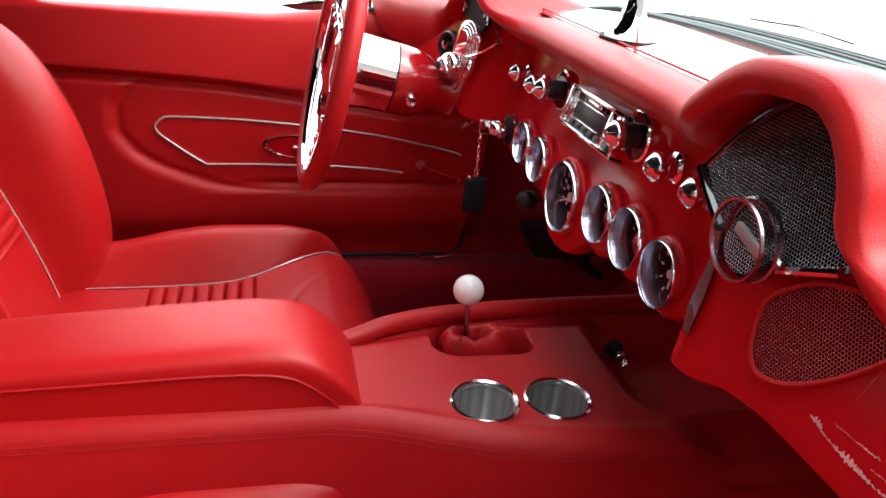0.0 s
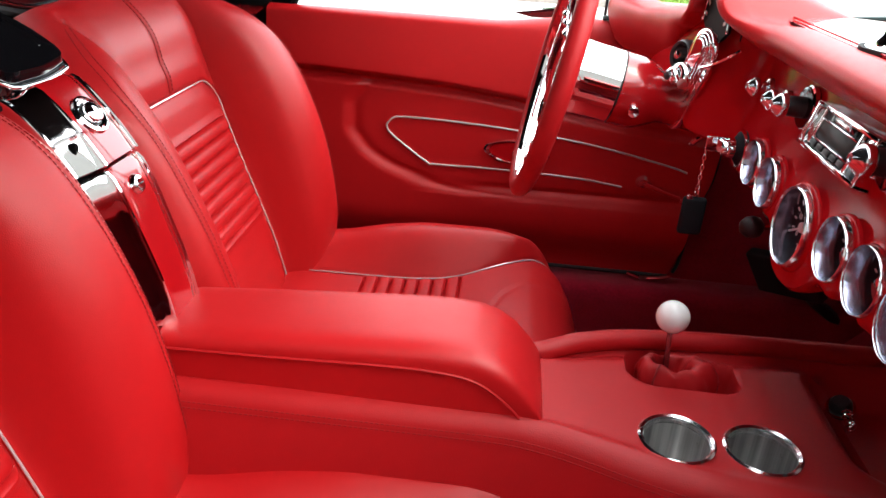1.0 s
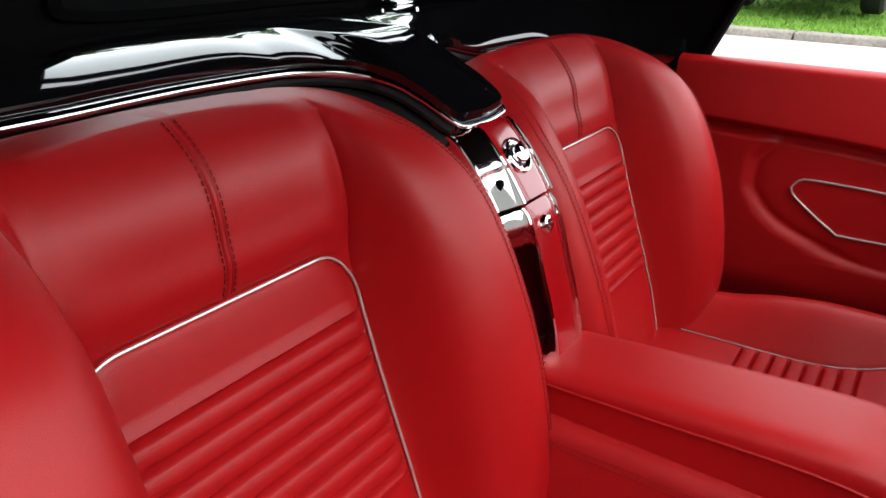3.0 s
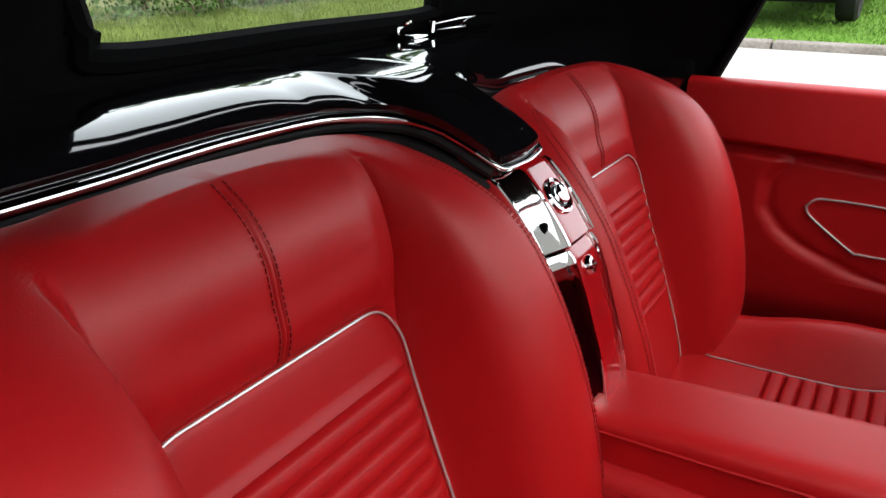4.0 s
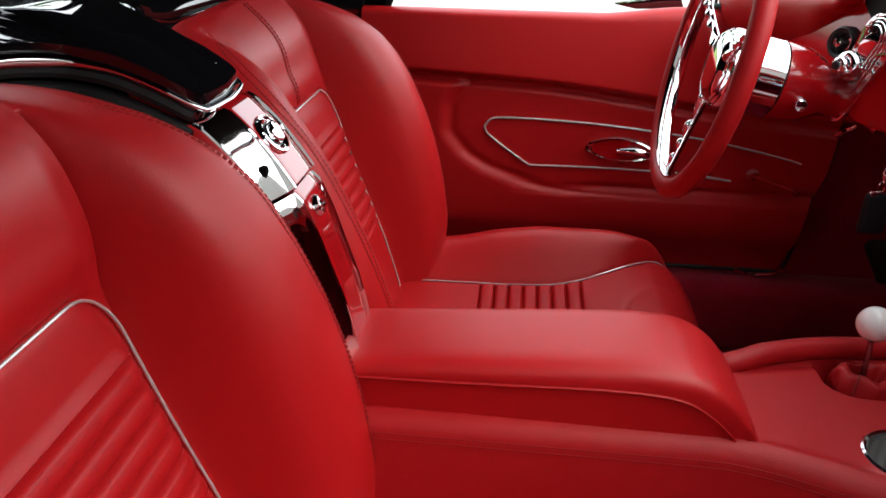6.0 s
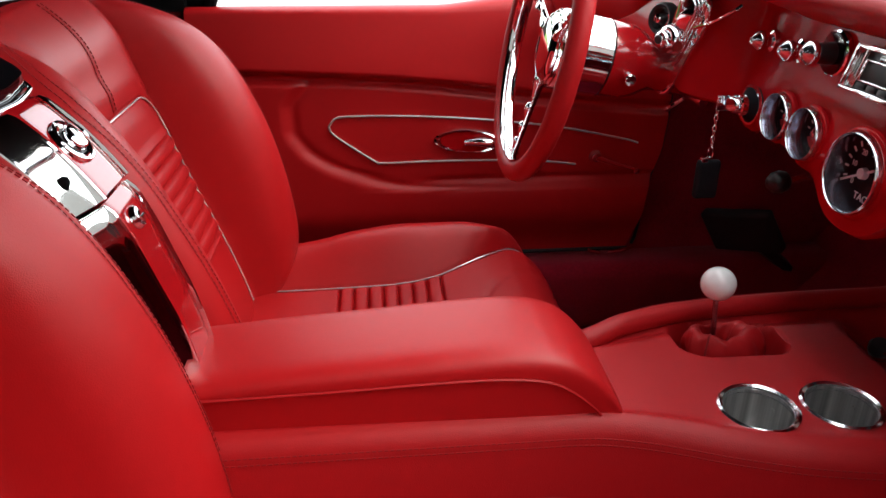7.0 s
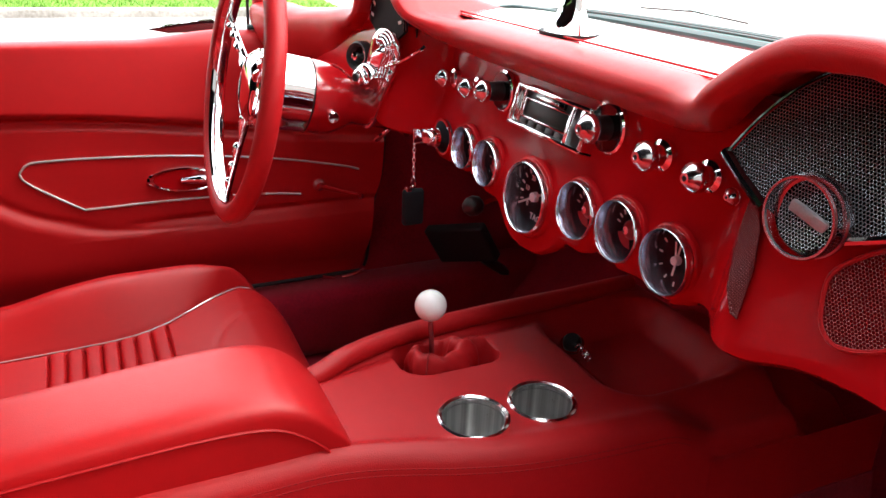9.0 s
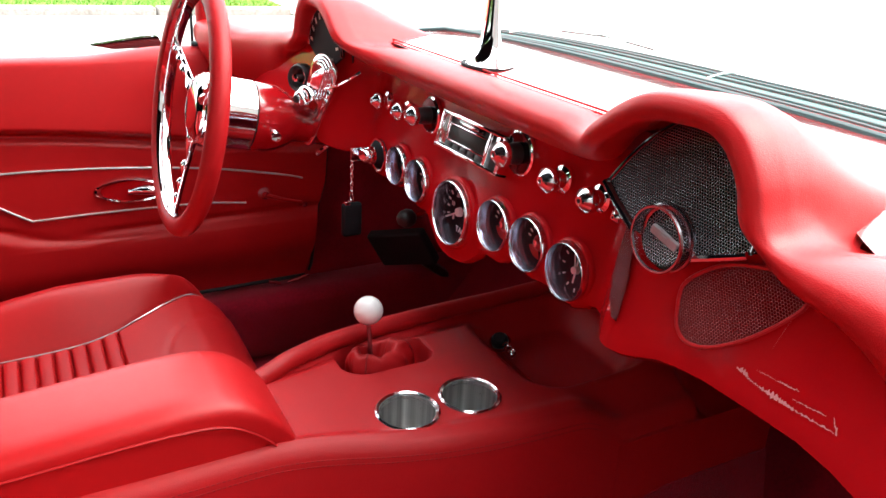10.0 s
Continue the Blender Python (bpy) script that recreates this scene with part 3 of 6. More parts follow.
part("vent_window_base", plate([(0.085, 0.80, 0.884), (0.125, 0.80, 0.890), (0.165, 0.80, 0.896), (0.195, 0.80, 0.898), (0.202, 0.80, 0.880), (0.12, 0.80, 0.877)], 0.02, 1), black_gloss, door, "dark base of the vent window")

# windshield posts and corner pads
for s in (1, -1):
    post = thing("windshield_post", (0.27, s * 0.765, 0.89), "slim red windshield post with a dark seal", "post", "windshield posts", kind="structure")
    part("pillar", tube([(0.27, s * 0.775, 0.80), (0.272, s * 0.77, 0.95), (0.265, s * 0.755, 1.03), (0.14, s * 0.69, 1.25)], [0.017, 0.016, 0.014, 0.012], 12), leather_smooth, post)
    part("seal", tube([(0.243, s * 0.760, 0.80), (0.245, s * 0.757, 0.95), (0.238, s * 0.743, 1.03), (0.18, s * 0.710, 1.13)], 0.0026, 8), rubber, post)
    corner = []
    for x in np.linspace(0.262, 0.50, 16):
        k = (x - 0.262) / 0.238
        corner.append([(x, s * (0.752 + 0.04 * (1 - math.cos(a)) - 0.018 * math.sin(a) - 0.02 * k), 0.800 + 0.055 * math.sin(a * 0.5) + 0.02 * k) for a in np.linspace(0, math.pi, 14)])
    tagged(part("dash_corner_left" if s > 0 else "dash_corner_right", sheet(corner), leather), "red padded corner between door and dashboard", "trim", kind="structure")

# ---- seats ----
DRIVER_Y, RIDER_Y, PANEL, HALF = 0.316, -0.291, 0.129, 0.258
BOLSTER = ((0.36, -0.215), (0.45, -0.200), (0.50, -0.190), (0.58, -0.181), (0.64, -0.187), (0.70, -0.199), (0.745, -0.212), (0.79, -0.230), (0.82, -0.245), (0.865, -0.275), (0.895, -0.303), (0.920, -0.338), (0.950, -0.400))
WIDTH = ((0.36, 0.220), (0.42, 0.242), (0.48, 0.253), (0.56, 0.258), (0.80, 0.258), (0.845, 0.258), (0.875, 0.255), (0.900, 0.245), (0.918, 0.221), (0.929, 0.190), (0.936, 0.152), (0.940, 0.107), (0.9425, 0.06), (0.943, 0.01))
PIPE_Z, TOP_Z = 0.817, 0.943
PLEATS = [0.762 - 0.0198 * i for i in range(8)]


def back_plane(z):
    return -0.335 - 0.30 * (z - 0.79) + 0.010 * math.exp(-((z - 0.56) / 0.12) ** 2)


def seat_rear(z):
    return back_plane(z) - 0.10 + 0.060 * step(0.86, TOP_Z, z) ** 1.5


def insert_edge(d, z):
    """Distance from the piping's line round the pleated insert, minus inside."""
    r = 0.042
    qx, qz = d - (PANEL - r), z - (PIPE_Z - r)
    return math.hypot(max(qx, 0), max(qz, 0)) + min(max(qx, qz), 0) - r


SWELL = ((0.80, 0.0), (0.817, 0.004), (0.833, 0.0093), (0.858, 0.0163), (0.888, 0.019), (0.907, 0.0214), (0.925, 0.0228), (0.937, 0.0205), (0.943, 0.018))


def back_x(d, z, full=0.0, grooves=True, swell=0.0):
    """The front of a seat back at a distance d from its middle and a height z; full brings the bolster closer to the middle."""
    w = curve(WIDTH, z)
    p = back_plane(z) + swell * curve(SWELL, z)
    b = max(p, curve(BOLSTER, z) + 0.006 + 0.022 * full * step(0.60, 0.80, z) * step(0.93, 0.86, z))
    t = min(1.0, max(0.0, (d - 0.131 + 0.012 * full) / (0.078 - 0.030 * full)))
    x = mix(p, b, math.sqrt(max(0.0, 1 - (1 - t) ** 2.2)) * step(0.0, 0.25, t))
    r = min(mix(0.05, 0.085, step(0.84, 0.92, z)), w * 0.5)
    e = max(0.0, min(1.0, (d - (w - r)) / r))
    x -= mix(0.6, 0.95, step(0.85, 0.925, z)) * max(0.01, x - 0.026 * step(0.885, TOP_Z, z) ** 2 - seat_rear(z)) * (1 - math.sqrt(max(0.0, 1 - e ** 3.0)))
    x -= 0.030 * max(0.0, (z - 0.868) / (TOP_Z - 0.868)) ** 2.4
    sd = insert_edge(d, z)
    x += 0.0015 * math.exp(-((z - 0.905) / 0.024) ** 2) * step(0.16, 0.10, d)
    x -= 0.0030 * math.exp(-((z - 0.862) / 0.020) ** 2) * step(0.128, 0.06, d)
    x += 0.006 * step(0.0, 0.03, sd) * step(0.128, 0.10, d)
    x += 0.004 * step(0.0, -0.02, sd)
    if grooves:
        x -= 0.0035 * math.exp(-(sd / 0.003) ** 2)
        x -= 0.0075 * math.exp(-((d - 0.1335) / 0.0026) ** 2) * step(0.60, 0.80, z) * step(0.940, 0.915, z) * (1 - math.exp(-(sd / 0.004) ** 2))
        if z > PIPE_Z - 0.002:
            k = step(0.942, 0.930, z) * step(PIPE_Z, PIPE_Z + 0.006, z)
            x -= k * (0.0016 * math.exp(-((d - 0.0026) / 0.0011) ** 2) - 0.0008 * math.exp(-(d / 0.0016) ** 2))
        if sd < 0:
            inside = step(-0.003, -0.010, sd)
            near = min(abs(z - g) for g in PLEATS)
            if PLEATS[-1] - 0.012 < z < PLEATS[0] + 0.012:
                u = min(1.0, near / 0.0099)
                x += inside * 0.0042 * (1 - (1 - u) ** 2.6) * step(PLEATS[0] + 0.012, PLEATS[0] + 0.004, z) * step(PLEATS[-1] - 0.012, PLEATS[-1] - 0.004, z)
            x -= inside * 0.0090 * math.exp(-(near / 0.0018) ** 2)
        x -= 0.0028 * math.exp(-((d - 0.2205) / 0.0016) ** 2) * step(0.91, 0.84, z)
    return x


def seat_back_mesh(full, swell):
    zs = set(np.round(np.concatenate([np.linspace(0.36, 0.55, 18), np.linspace(0.556, 0.90, 88), np.linspace(0.9025, TOP_Z, 28)]), 5))
    for g in PLEATS + [PIPE_Z]:
        zs |= {round(g + o, 5) for o in (-0.0045, -0.0032, -0.0022, -0.0013, -0.0006, 0, 0.0006, 0.0013, 0.0022, 0.0032, 0.0045)}
    ks = set(np.round(np.concatenate([np.linspace(-1, -0.8, 22), np.linspace(-0.8, 0.8, 70), np.linspace(0.8, 1, 22)]), 5))
    for d, fine in ((0.0, 0.0005), (0.0026, 0.0006), (0.1335, 0.0013), (0.129, 0.0013), (0.2205, 0.0011)):
        ks |= {round(s_ * (d + o * fine) / HALF, 5) for o in range(-4, 5) for s_ in (1, -1)}
    ks = sorted(ks)
    rows = []
    for z in sorted(zs):
        w = curve(WIDTH, z)
        lim = min(0.155, 0.75 * w)
        front = []
        for k in ks:
            a = abs(k) * HALF
            a = a * lim / 0.155 if a <= 0.155 else lim + (a - 0.155) * (w - lim) / (HALF - 0.155)
            front.append((back_x(a, z, full if k < 0 else 0.0, True, swell), math.copysign(a, k), z))
        xb = seat_rear(z)
        xe = back_x(w, z, 0.0, True, swell)
        back = [(mix(xb, xe - 0.004, abs(k) ** 6), k * w * 0.985, z) for k in np.linspace(1, -1, 24)]
        rows.append(front + back)
    return solid_loft(rows)


CUSH_TOP = ((-0.30, 0.500), (-0.20, 0.504), (-0.12, 0.505), (-0.04, 0.507), (0.0, 0.510), (0.04, 0.516), (0.08, 0.526), (0.12, 0.532), (0.15, 0.531), (0.18, 0.522), (0.20, 0.508), (0.218, 0.486), (0.232, 0.456), (0.241, 0.427), (0.245, 0.40))
CREST = ((-0.30, 0.540), (-0.25, 0.545), (-0.163, 0.552), (-0.085, 0.568), (-0.009, 0.576), (0.076, 0.576), (0.143, 0.565), (0.185, 0.545), (0.205, 0.522), (0.224, 0.486), (0.237, 0.448), (0.245, 0.40))
CUSH_PLEATS = [-0.113 + 0.0222 * i for i in range(8)]


def cushion_pipe(x):
    return curve(((-0.30, 0.148), (-0.05, 0.149), (0.0, 0.151), (0.035, 0.157), (0.07, 0.167), (0.11, 0.185), (0.15, 0.210), (0.185, 0.228), (0.21, 0.236), (0.245, 0.240)), x)


def cushion_w(x):
    return curve(((-0.30, 0.235), (-0.2, 0.256), (0.05, 0.264), (0.13, 0.262), (0.18, 0.254), (0.21, 0.240), (0.235, 0.216), (0.245, 0.20)), x)


def cushion_z(x, d):
    w = cushion_w(x)
    pipe = min(cushion_pipe(x), w - 0.012)
    base, crest = curve(CUSH_TOP, x), curve(CREST, x)
    z = base - 0.006 * (1 - (min(d, pipe) / pipe) ** 2)
    t = min(1.0, max(0.0, (d - pipe) / max(0.022, w - 0.045 - pipe)))
    z += max(0.0, crest - base) * math.sin(0.5 * math.pi * t) ** 1.15
    e = max(0.0, min(1.0, (d - (w - 0.05)) / 0.05))
    z -= 0.08 * (1 - math.sqrt(max(0.0, 1 - e ** 2.6)))
    z -= 0.003 * math.exp(-((d - pipe) / 0.003) ** 2) * step(0.215, 0.18, x)
    if d < pipe:
        inside = step(pipe - 0.001, pipe - 0.007, d)
        near = min(abs(x - g) for g in CUSH_PLEATS)
        z -= 0.0065 * math.exp(-(near / 0.0017) ** 2) * inside
        if CUSH_PLEATS[0] < x < CUSH_PLEATS[-1]:
            z += 0.0028 * (1 - (1 - min(1.0, near / 0.0111)) ** 2.4) * inside
        z -= 0.0022 * math.exp(-((x - 0.095 - 0.055 * min(1.3, d / 0.132) ** 3) / 0.0045) ** 2)
    return z


def cushion_mesh():
    xs = set(np.round(np.concatenate([np.linspace(-0.30, -0.12, 12), np.linspace(-0.12, 0.05, 60), np.linspace(0.055, 0.2, 40), np.linspace(0.204, 0.2445, 18)]), 5))
    for g in CUSH_PLEATS:
        xs |= {round(g + o, 5) for o in (-0.004, -0.0026, -0.0016, -0.0008, 0, 0.0008, 0.0016, 0.0026, 0.004)}
    rows = []
    for x in sorted(xs):
        w = cushion_w(x)
        pipe = min(cushion_pipe(x), w - 0.012)
        half = np.concatenate([np.linspace(0, pipe - 0.010, 26), pipe + np.linspace(-0.0085, 0.0085, 13), np.linspace(pipe + 0.0105, w, 26)])
        ds = np.concatenate([-half[::-1], half[1:]])
        rows.append([(x, d, cushion_z(x, abs(d))) for d in ds] + [(min(x, 0.235), k * w * 0.97, 0.30) for k in np.linspace(1, -1, 14)])
    x = 0.246
    rows.append([(x, k * cushion_w(x), 0.415) for k in np.linspace(-1, 1, len(ds))] + [(0.235, k * cushion_w(x) * 0.97, 0.30) for k in np.linspace(1, -1, 14)])
    return solid_loft(rows)


def stitches(points, normal, length=0.0042, r=0.0008):
    out = []
    for a, b in zip(points[:-1], points[1:]):
        d = (Vector(b) - Vector(a))
        if d.length < 1e-6:
            continue
        m = Vector(a) + Vector(normal) * r * 0.4
        d.normalize()
        out.append(tube([m, m + d * length], r, 4))
    return joined(*out)


def even(path, gap):
    """Points along a path at even distances."""
    p = [Vector(q) for q in path]
    s = [0.0]
    for a, b in zip(p[:-1], p[1:]):
        s.append(s[-1] + (b - a).length)
    n = max(2, int(s[-1] / gap))
    return [Vector([float(np.interp(t, s, [q[i] for q in p])) for i in range(3)]) for t in np.linspace(0, s[-1], n)]


def bucket_seat(yc, z0, label, full=0.0):
    seat = thing("bucket_seat", (-0.1, 0, 0.25), label, "car seat", "pair of bucket seats")
    swell = 1.0 if full > 0 else 0.0
    back = part("backrest", seat_back_mesh(full, swell), leather, seat, "curved red leather backrest with pleated insert")
    r = 0.042
    half = [(PANEL, z) for z in np.linspace(0.44, PIPE_Z - r, 50)] + [(PANEL - r + r * math.cos(a), PIPE_Z - r + r * math.sin(a)) for a in np.linspace(0, math.pi / 2, 16)[1:]] + [(d, PIPE_Z) for d in np.linspace(PANEL - r, 0, 14)[1:]]
    line = half + [(-d, z) for d, z in half[::-1]][1:]
    part("piping", tube([(back_x(abs(d), z, full if d < 0 else 0.0, False, swell) + 0.0006, d, z) for d, z in line], 0.00125, 7), silver_piping, back, "thin silver piping")
    pieces = []
    for off in (-0.0048, 0.0048):
        pts = even([(back_x(abs(off), z, 0.0, True, swell) + 0.0006, off, z) for z in np.linspace(PIPE_Z + 0.006, 0.9415, 110)], 0.0052)
        pieces.append(stitches(pts, (1, 0, 0), 0.0038, 0.0008))
    for s in (1, -1):
        for d in (0.2165, 0.2245):
            pts = even([(back_x(d - HALF + curve(WIDTH, z), z, full if s < 0 else 0.0) + 0.0006, s * (d - HALF + curve(WIDTH, z)), z) for z in np.linspace(0.56, 0.925, 90)], 0.0050)
            pieces.append(stitches(pts, (1, 0, 0), 0.0036, 0.00055))
    tagged(part("stitching", joined(*pieces), thread, back, "double rows of red stitching"), kind="stuff")
    cush = part("cushion", cushion_mesh(), leather, seat, "red leather cushion with pleated insert")
    for s in (1, -1):
        part("piping", tube([(x, s * min(cushion_pipe(x), cushion_w(x) - 0.012), cushion_z(x, min(cushion_pipe(x), cushion_w(x) - 0.012)) + 0.0028 * step(0.22, 0.17, x)) for x in np.linspace(-0.27, 0.205, 80)], 0.00115, 7), silver_piping, cush, "thin silver piping")
    part("front_piping", tube([(0.2475 - 0.010 * (abs(k) ** 6), k * 0.20, 0.405) for k in np.linspace(-1, 1, 40)], 0.00115, 7), silver_piping, cush)
    part("base", box((-0.26, -0.2, 0.25), (0.2, 0.2, 0.31), 0.01), black_plastic, seat)
    seat.location = (-0.1, yc, z0)
    return seat


bucket_seat(DRIVER_Y, 0.242, "red leather bucket seat with silver piping behind the steering wheel", -0.55)
bucket_seat(RIDER_Y, 0.254, "red leather bucket seat with silver piping beside the open side", 0.72)

# ---- waterfall panel between the seats ----
fall = thing("waterfall_panel", (-0.24, 0, 0.69), "red painted panel between the seats with chrome side strips", "panel")
FALL = ((0.66, -0.200), (0.69, -0.203), (0.73, -0.211), (0.772, -0.224), (0.80, -0.233), (0.828, -0.245), (0.850, -0.258), (0.872, -0.274), (0.889, -0.289), (0.905, -0.306))


def fall_x(z):
    return curve(FALL, z)


def fall_strip(z0, z1, section, n=30, out=0.0):
    """A strip down the panel: section of (y, height over the panel)."""
    rows = []
    for i, z in enumerate(np.linspace(z0, z1, n)):
        w = curve(((0.66, 0.94), (0.75, 0.97), (0.83, 1.0), (0.91, 1.0)), z)
        e = 0.003 if i in (0, n - 1) else 0.0
        rows.append([(fall_x(z) + out + h - e, y * w, z + 0.4 * h) for y, h in section])
    return solid_loft(rows)


RED_SECTION = [(-0.0255, -0.012), (-0.0255, 0.0005), (-0.0235, 0.0022)] + [(y, 0.0026) for y in np.linspace(-0.018, 0.018, 7)] + [(0.0235, 0.0022), (0.0255, 0.0005), (0.0255, -0.012)]
COVE = [(0.0258, -0.012), (0.0258, 0.003), (0.0272, 0.0052), (0.0292, 0.0046), (0.0305, 0.0026), (0.0335, 0.0000), (0.0375, -0.0042), (0.0415, -0.0086), (0.0450, -0.0122), (0.0468, -0.0118), (0.0485, -0.0120), (0.0498, -0.0140), (0.0502, -0.018), (0.0502, -0.03), (0.030, -0.03)]
part("lower_panel", fall_strip(0.672, 0.8325, RED_SECTION), body_paint, fall, "glossy red lower panel")
part("upper_panel", fall_strip(0.8355, 0.902, RED_SECTION, out=0.002), body_paint, fall, "glossy red upper panel")
for s in (-1, 1):
    part("lower_chrome", fall_strip(0.668, 0.8325, [(s * y, h) for y, h in COVE]), chrome, fall, "curved chrome side strip")
    part("upper_chrome", fall_strip(0.8355, 0.900, [(s * y, h) for y, h in COVE], out=0.002), chrome, fall, "curved chrome side strip")


def fall_pose(z, out):
    d = Vector((fall_x(z - 0.01) - fall_x(z + 0.01), 0, -0.02))
    nrm = Vector((0.02, 0, d.x)).normalized()
    return face_x(Vector((fall_x(z), 0, z)) + nrm * out, nrm)


ring_ = part("button_ring", ring([(0.0105, -0.001), (0.0115, 0.0012), (0.0135, 0.0020), (0.0150, 0.0014), (0.0158, 0.0026), (0.0175, 0.0022), (0.0185, -0.001)], fall_pose(0.871, 0.0048), 44), chrome, fall, "round chrome bezel")
part("push_button", lathe([(0.0005, 0.0072), (0.0078, 0.0070), (0.0092, 0.0062), (0.0096, 0.0050), (0.0096, -0.001)], fall_pose(0.871, 0.0048), 36), chrome, ring_, "flat chrome push button")
part("button_well", ring([(0.009, 0.0005), (0.0112, 0.0005), (0.0112, -0.001), (0.009, -0.001)], fall_pose(0.871, 0.0048), 36), black_plastic, ring_)
lock = part("lock", lathe([(0.001, 0.006), (0.004, 0.006), (0.0045, 0.0045), (0.0075, 0.004), (0.0095, 0.001), (0.0095, -0.002)], fall_pose(0.812, 0.003), 28), chrome, fall, "small chrome key lock")
part("key_slot", box((-0.0028, -0.0006, 0.0058), (0.0028, 0.0006, 0.0066), 0, m=fall_pose(0.812, 0.003)), black_plastic, lock)
part("top_block", box((-0.335, -0.032, 0.868), (-0.308, 0.034, 0.9015), 0.003), paint, fall, "red painted block under the deck tongue")
part("side_fill", joined(box((-0.36, -0.040, 0.60), (-0.262, 0.040, 0.86), 0.004), box((-0.33, -0.036, 0.55), (-0.235, 0.036, 0.78), 0.004)), black_cloth, fall)

# ---- black deck behind the seats ----
deck = thing("rear_shelf", (-0.55, 0, 0.93), "glossy black lacquered deck behind the seats with chrome edge", "deck")
DECK_NEAR = ((0.0, -0.304), (0.040, -0.306), (0.047, -0.312), (0.053, -0.335), (0.055, -0.365), (0.061, -0.398), (0.084, -0.424), (0.12, -0.450), (0.17, -0.457), (0.22, -0.459), (0.28, -0.455), (0.33, -0.449), (0.50, -0.444), (0.62, -0.448), (0.70, -0.455), (0.755, -0.46))
DECK_FAR = ((0.0, -0.304), (0.034, -0.308), (0.040, -0.315), (0.043, -0.335), (0.047, -0.368), (0.058, -0.395), (0.075, -0.412), (0.118, -0.435), (0.20, -0.450), (0.27, -0.455), (0.50, -0.444), (0.62, -0.448), (0.755, -0.46))
TONGUE_Z = ((-0.424, 0.957), (-0.395, 0.952), (-0.37, 0.947), (-0.343, 0.937), (-0.316, 0.922), (-0.304, 0.914))


def deck_edge(y):
    return curve(DECK_NEAR, -y) if y < 0 else curve(DECK_FAR, y)


def edge_z(x, y=0.0):
    return curve(TONGUE_Z, x) - 0.022 * step(0.10, 0.24, y) - 0.06 * step(0.36, 0.60, y)


def deck_z(x, y):
    d = deck_edge(y) - x
    return edge_z(deck_edge(y), y) + (0.976 - edge_z(deck_edge(y), y)) * (1 - (1 - min(1, max(0, d) / mix(0.12, 0.06, step(0.05, 0.17, abs(y))))) ** mix(1.35, 2.2, step(0.05, 0.15, abs(y)))) - 0.015 * max(0, d - 0.07)


ys = np.concatenate([np.linspace(-0.755, -0.15, 40), np.linspace(-0.145, -0.065, 20), np.linspace(-0.063, -0.045, 16), np.linspace(-0.043, 0.030, 12), np.linspace(0.032, 0.062, 22), np.linspace(0.065, 0.145, 20), np.linspace(0.15, 0.755, 40)])
rows = []
for y in ys:
    e = deck_edge(y)
    col = [(e - 0.004, y, edge_z(e, y) - 0.022), (e, y, edge_z(e, y) - 0.012)]
    for s in np.concatenate([np.linspace(0, 0.2, 12), np.linspace(0.23, 1, 22)]):
        x = mix(e, -0.66, s)
        col.append((x, y, deck_z(x, y)))
    rows.append(col)
part("deck_panel", sheet(rows), black_gloss, deck)
edge_line = [Vector((deck_edge(y) + 0.003, y, edge_z(deck_edge(y), y) - 0.012)) for y in ys]
part("chrome_edge", tube(edge_line, [float(0.0020 + 0.0036 * step(0.048, 0.070, -y)) for y in ys], 12), chrome, deck, "rounded chrome edge strip")
low_line = [Vector((deck_edge(y) - 0.001, y, edge_z(deck_edge(y), y) - 0.022)) for y in ys if abs(y) > 0.047]
for s in (1, -1):
    part("edge_lip", tube([p + Vector((0, 0, 0.002)) for p in low_line if p.y * s > 0], 0.0048, 8), rubber, deck, "black lip under the chrome")
    # black strip that fills the gap between deck edge and seats
    part("gap_strip", tube([p + Vector((-0.005, 0, -0.013)) for p in low_line if p.y * s > 0], 0.0085, 8), rubber, deck, "black strip in the gap under the lip")
roll_line = smooth_path([(-0.452, 0.150, 0.943), (-0.437, 0.112, 0.953), (-0.410, 0.062, 0.958), (-0.384, 0.037, 0.954), (-0.356, 0.0275, 0.943), (-0.340, 0.0245, 0.935), (-0.322, 0.0240, 0.923)], 60)
part("rolled_edge", tube(roll_line, [float(mix(0.0095, 0.0030, step(0.1, 0.75, i / (len(roll_line) - 1)))) for i in range(len(roll_line))], 18), black_gloss, deck, "rounded black shoulder of the tongue")
part("tip_strip", box((-0.320, -0.040, 0.893), (-0.308, -0.012, 0.900), 0.002), chrome, deck, "short chrome strip at the tongue's tip")


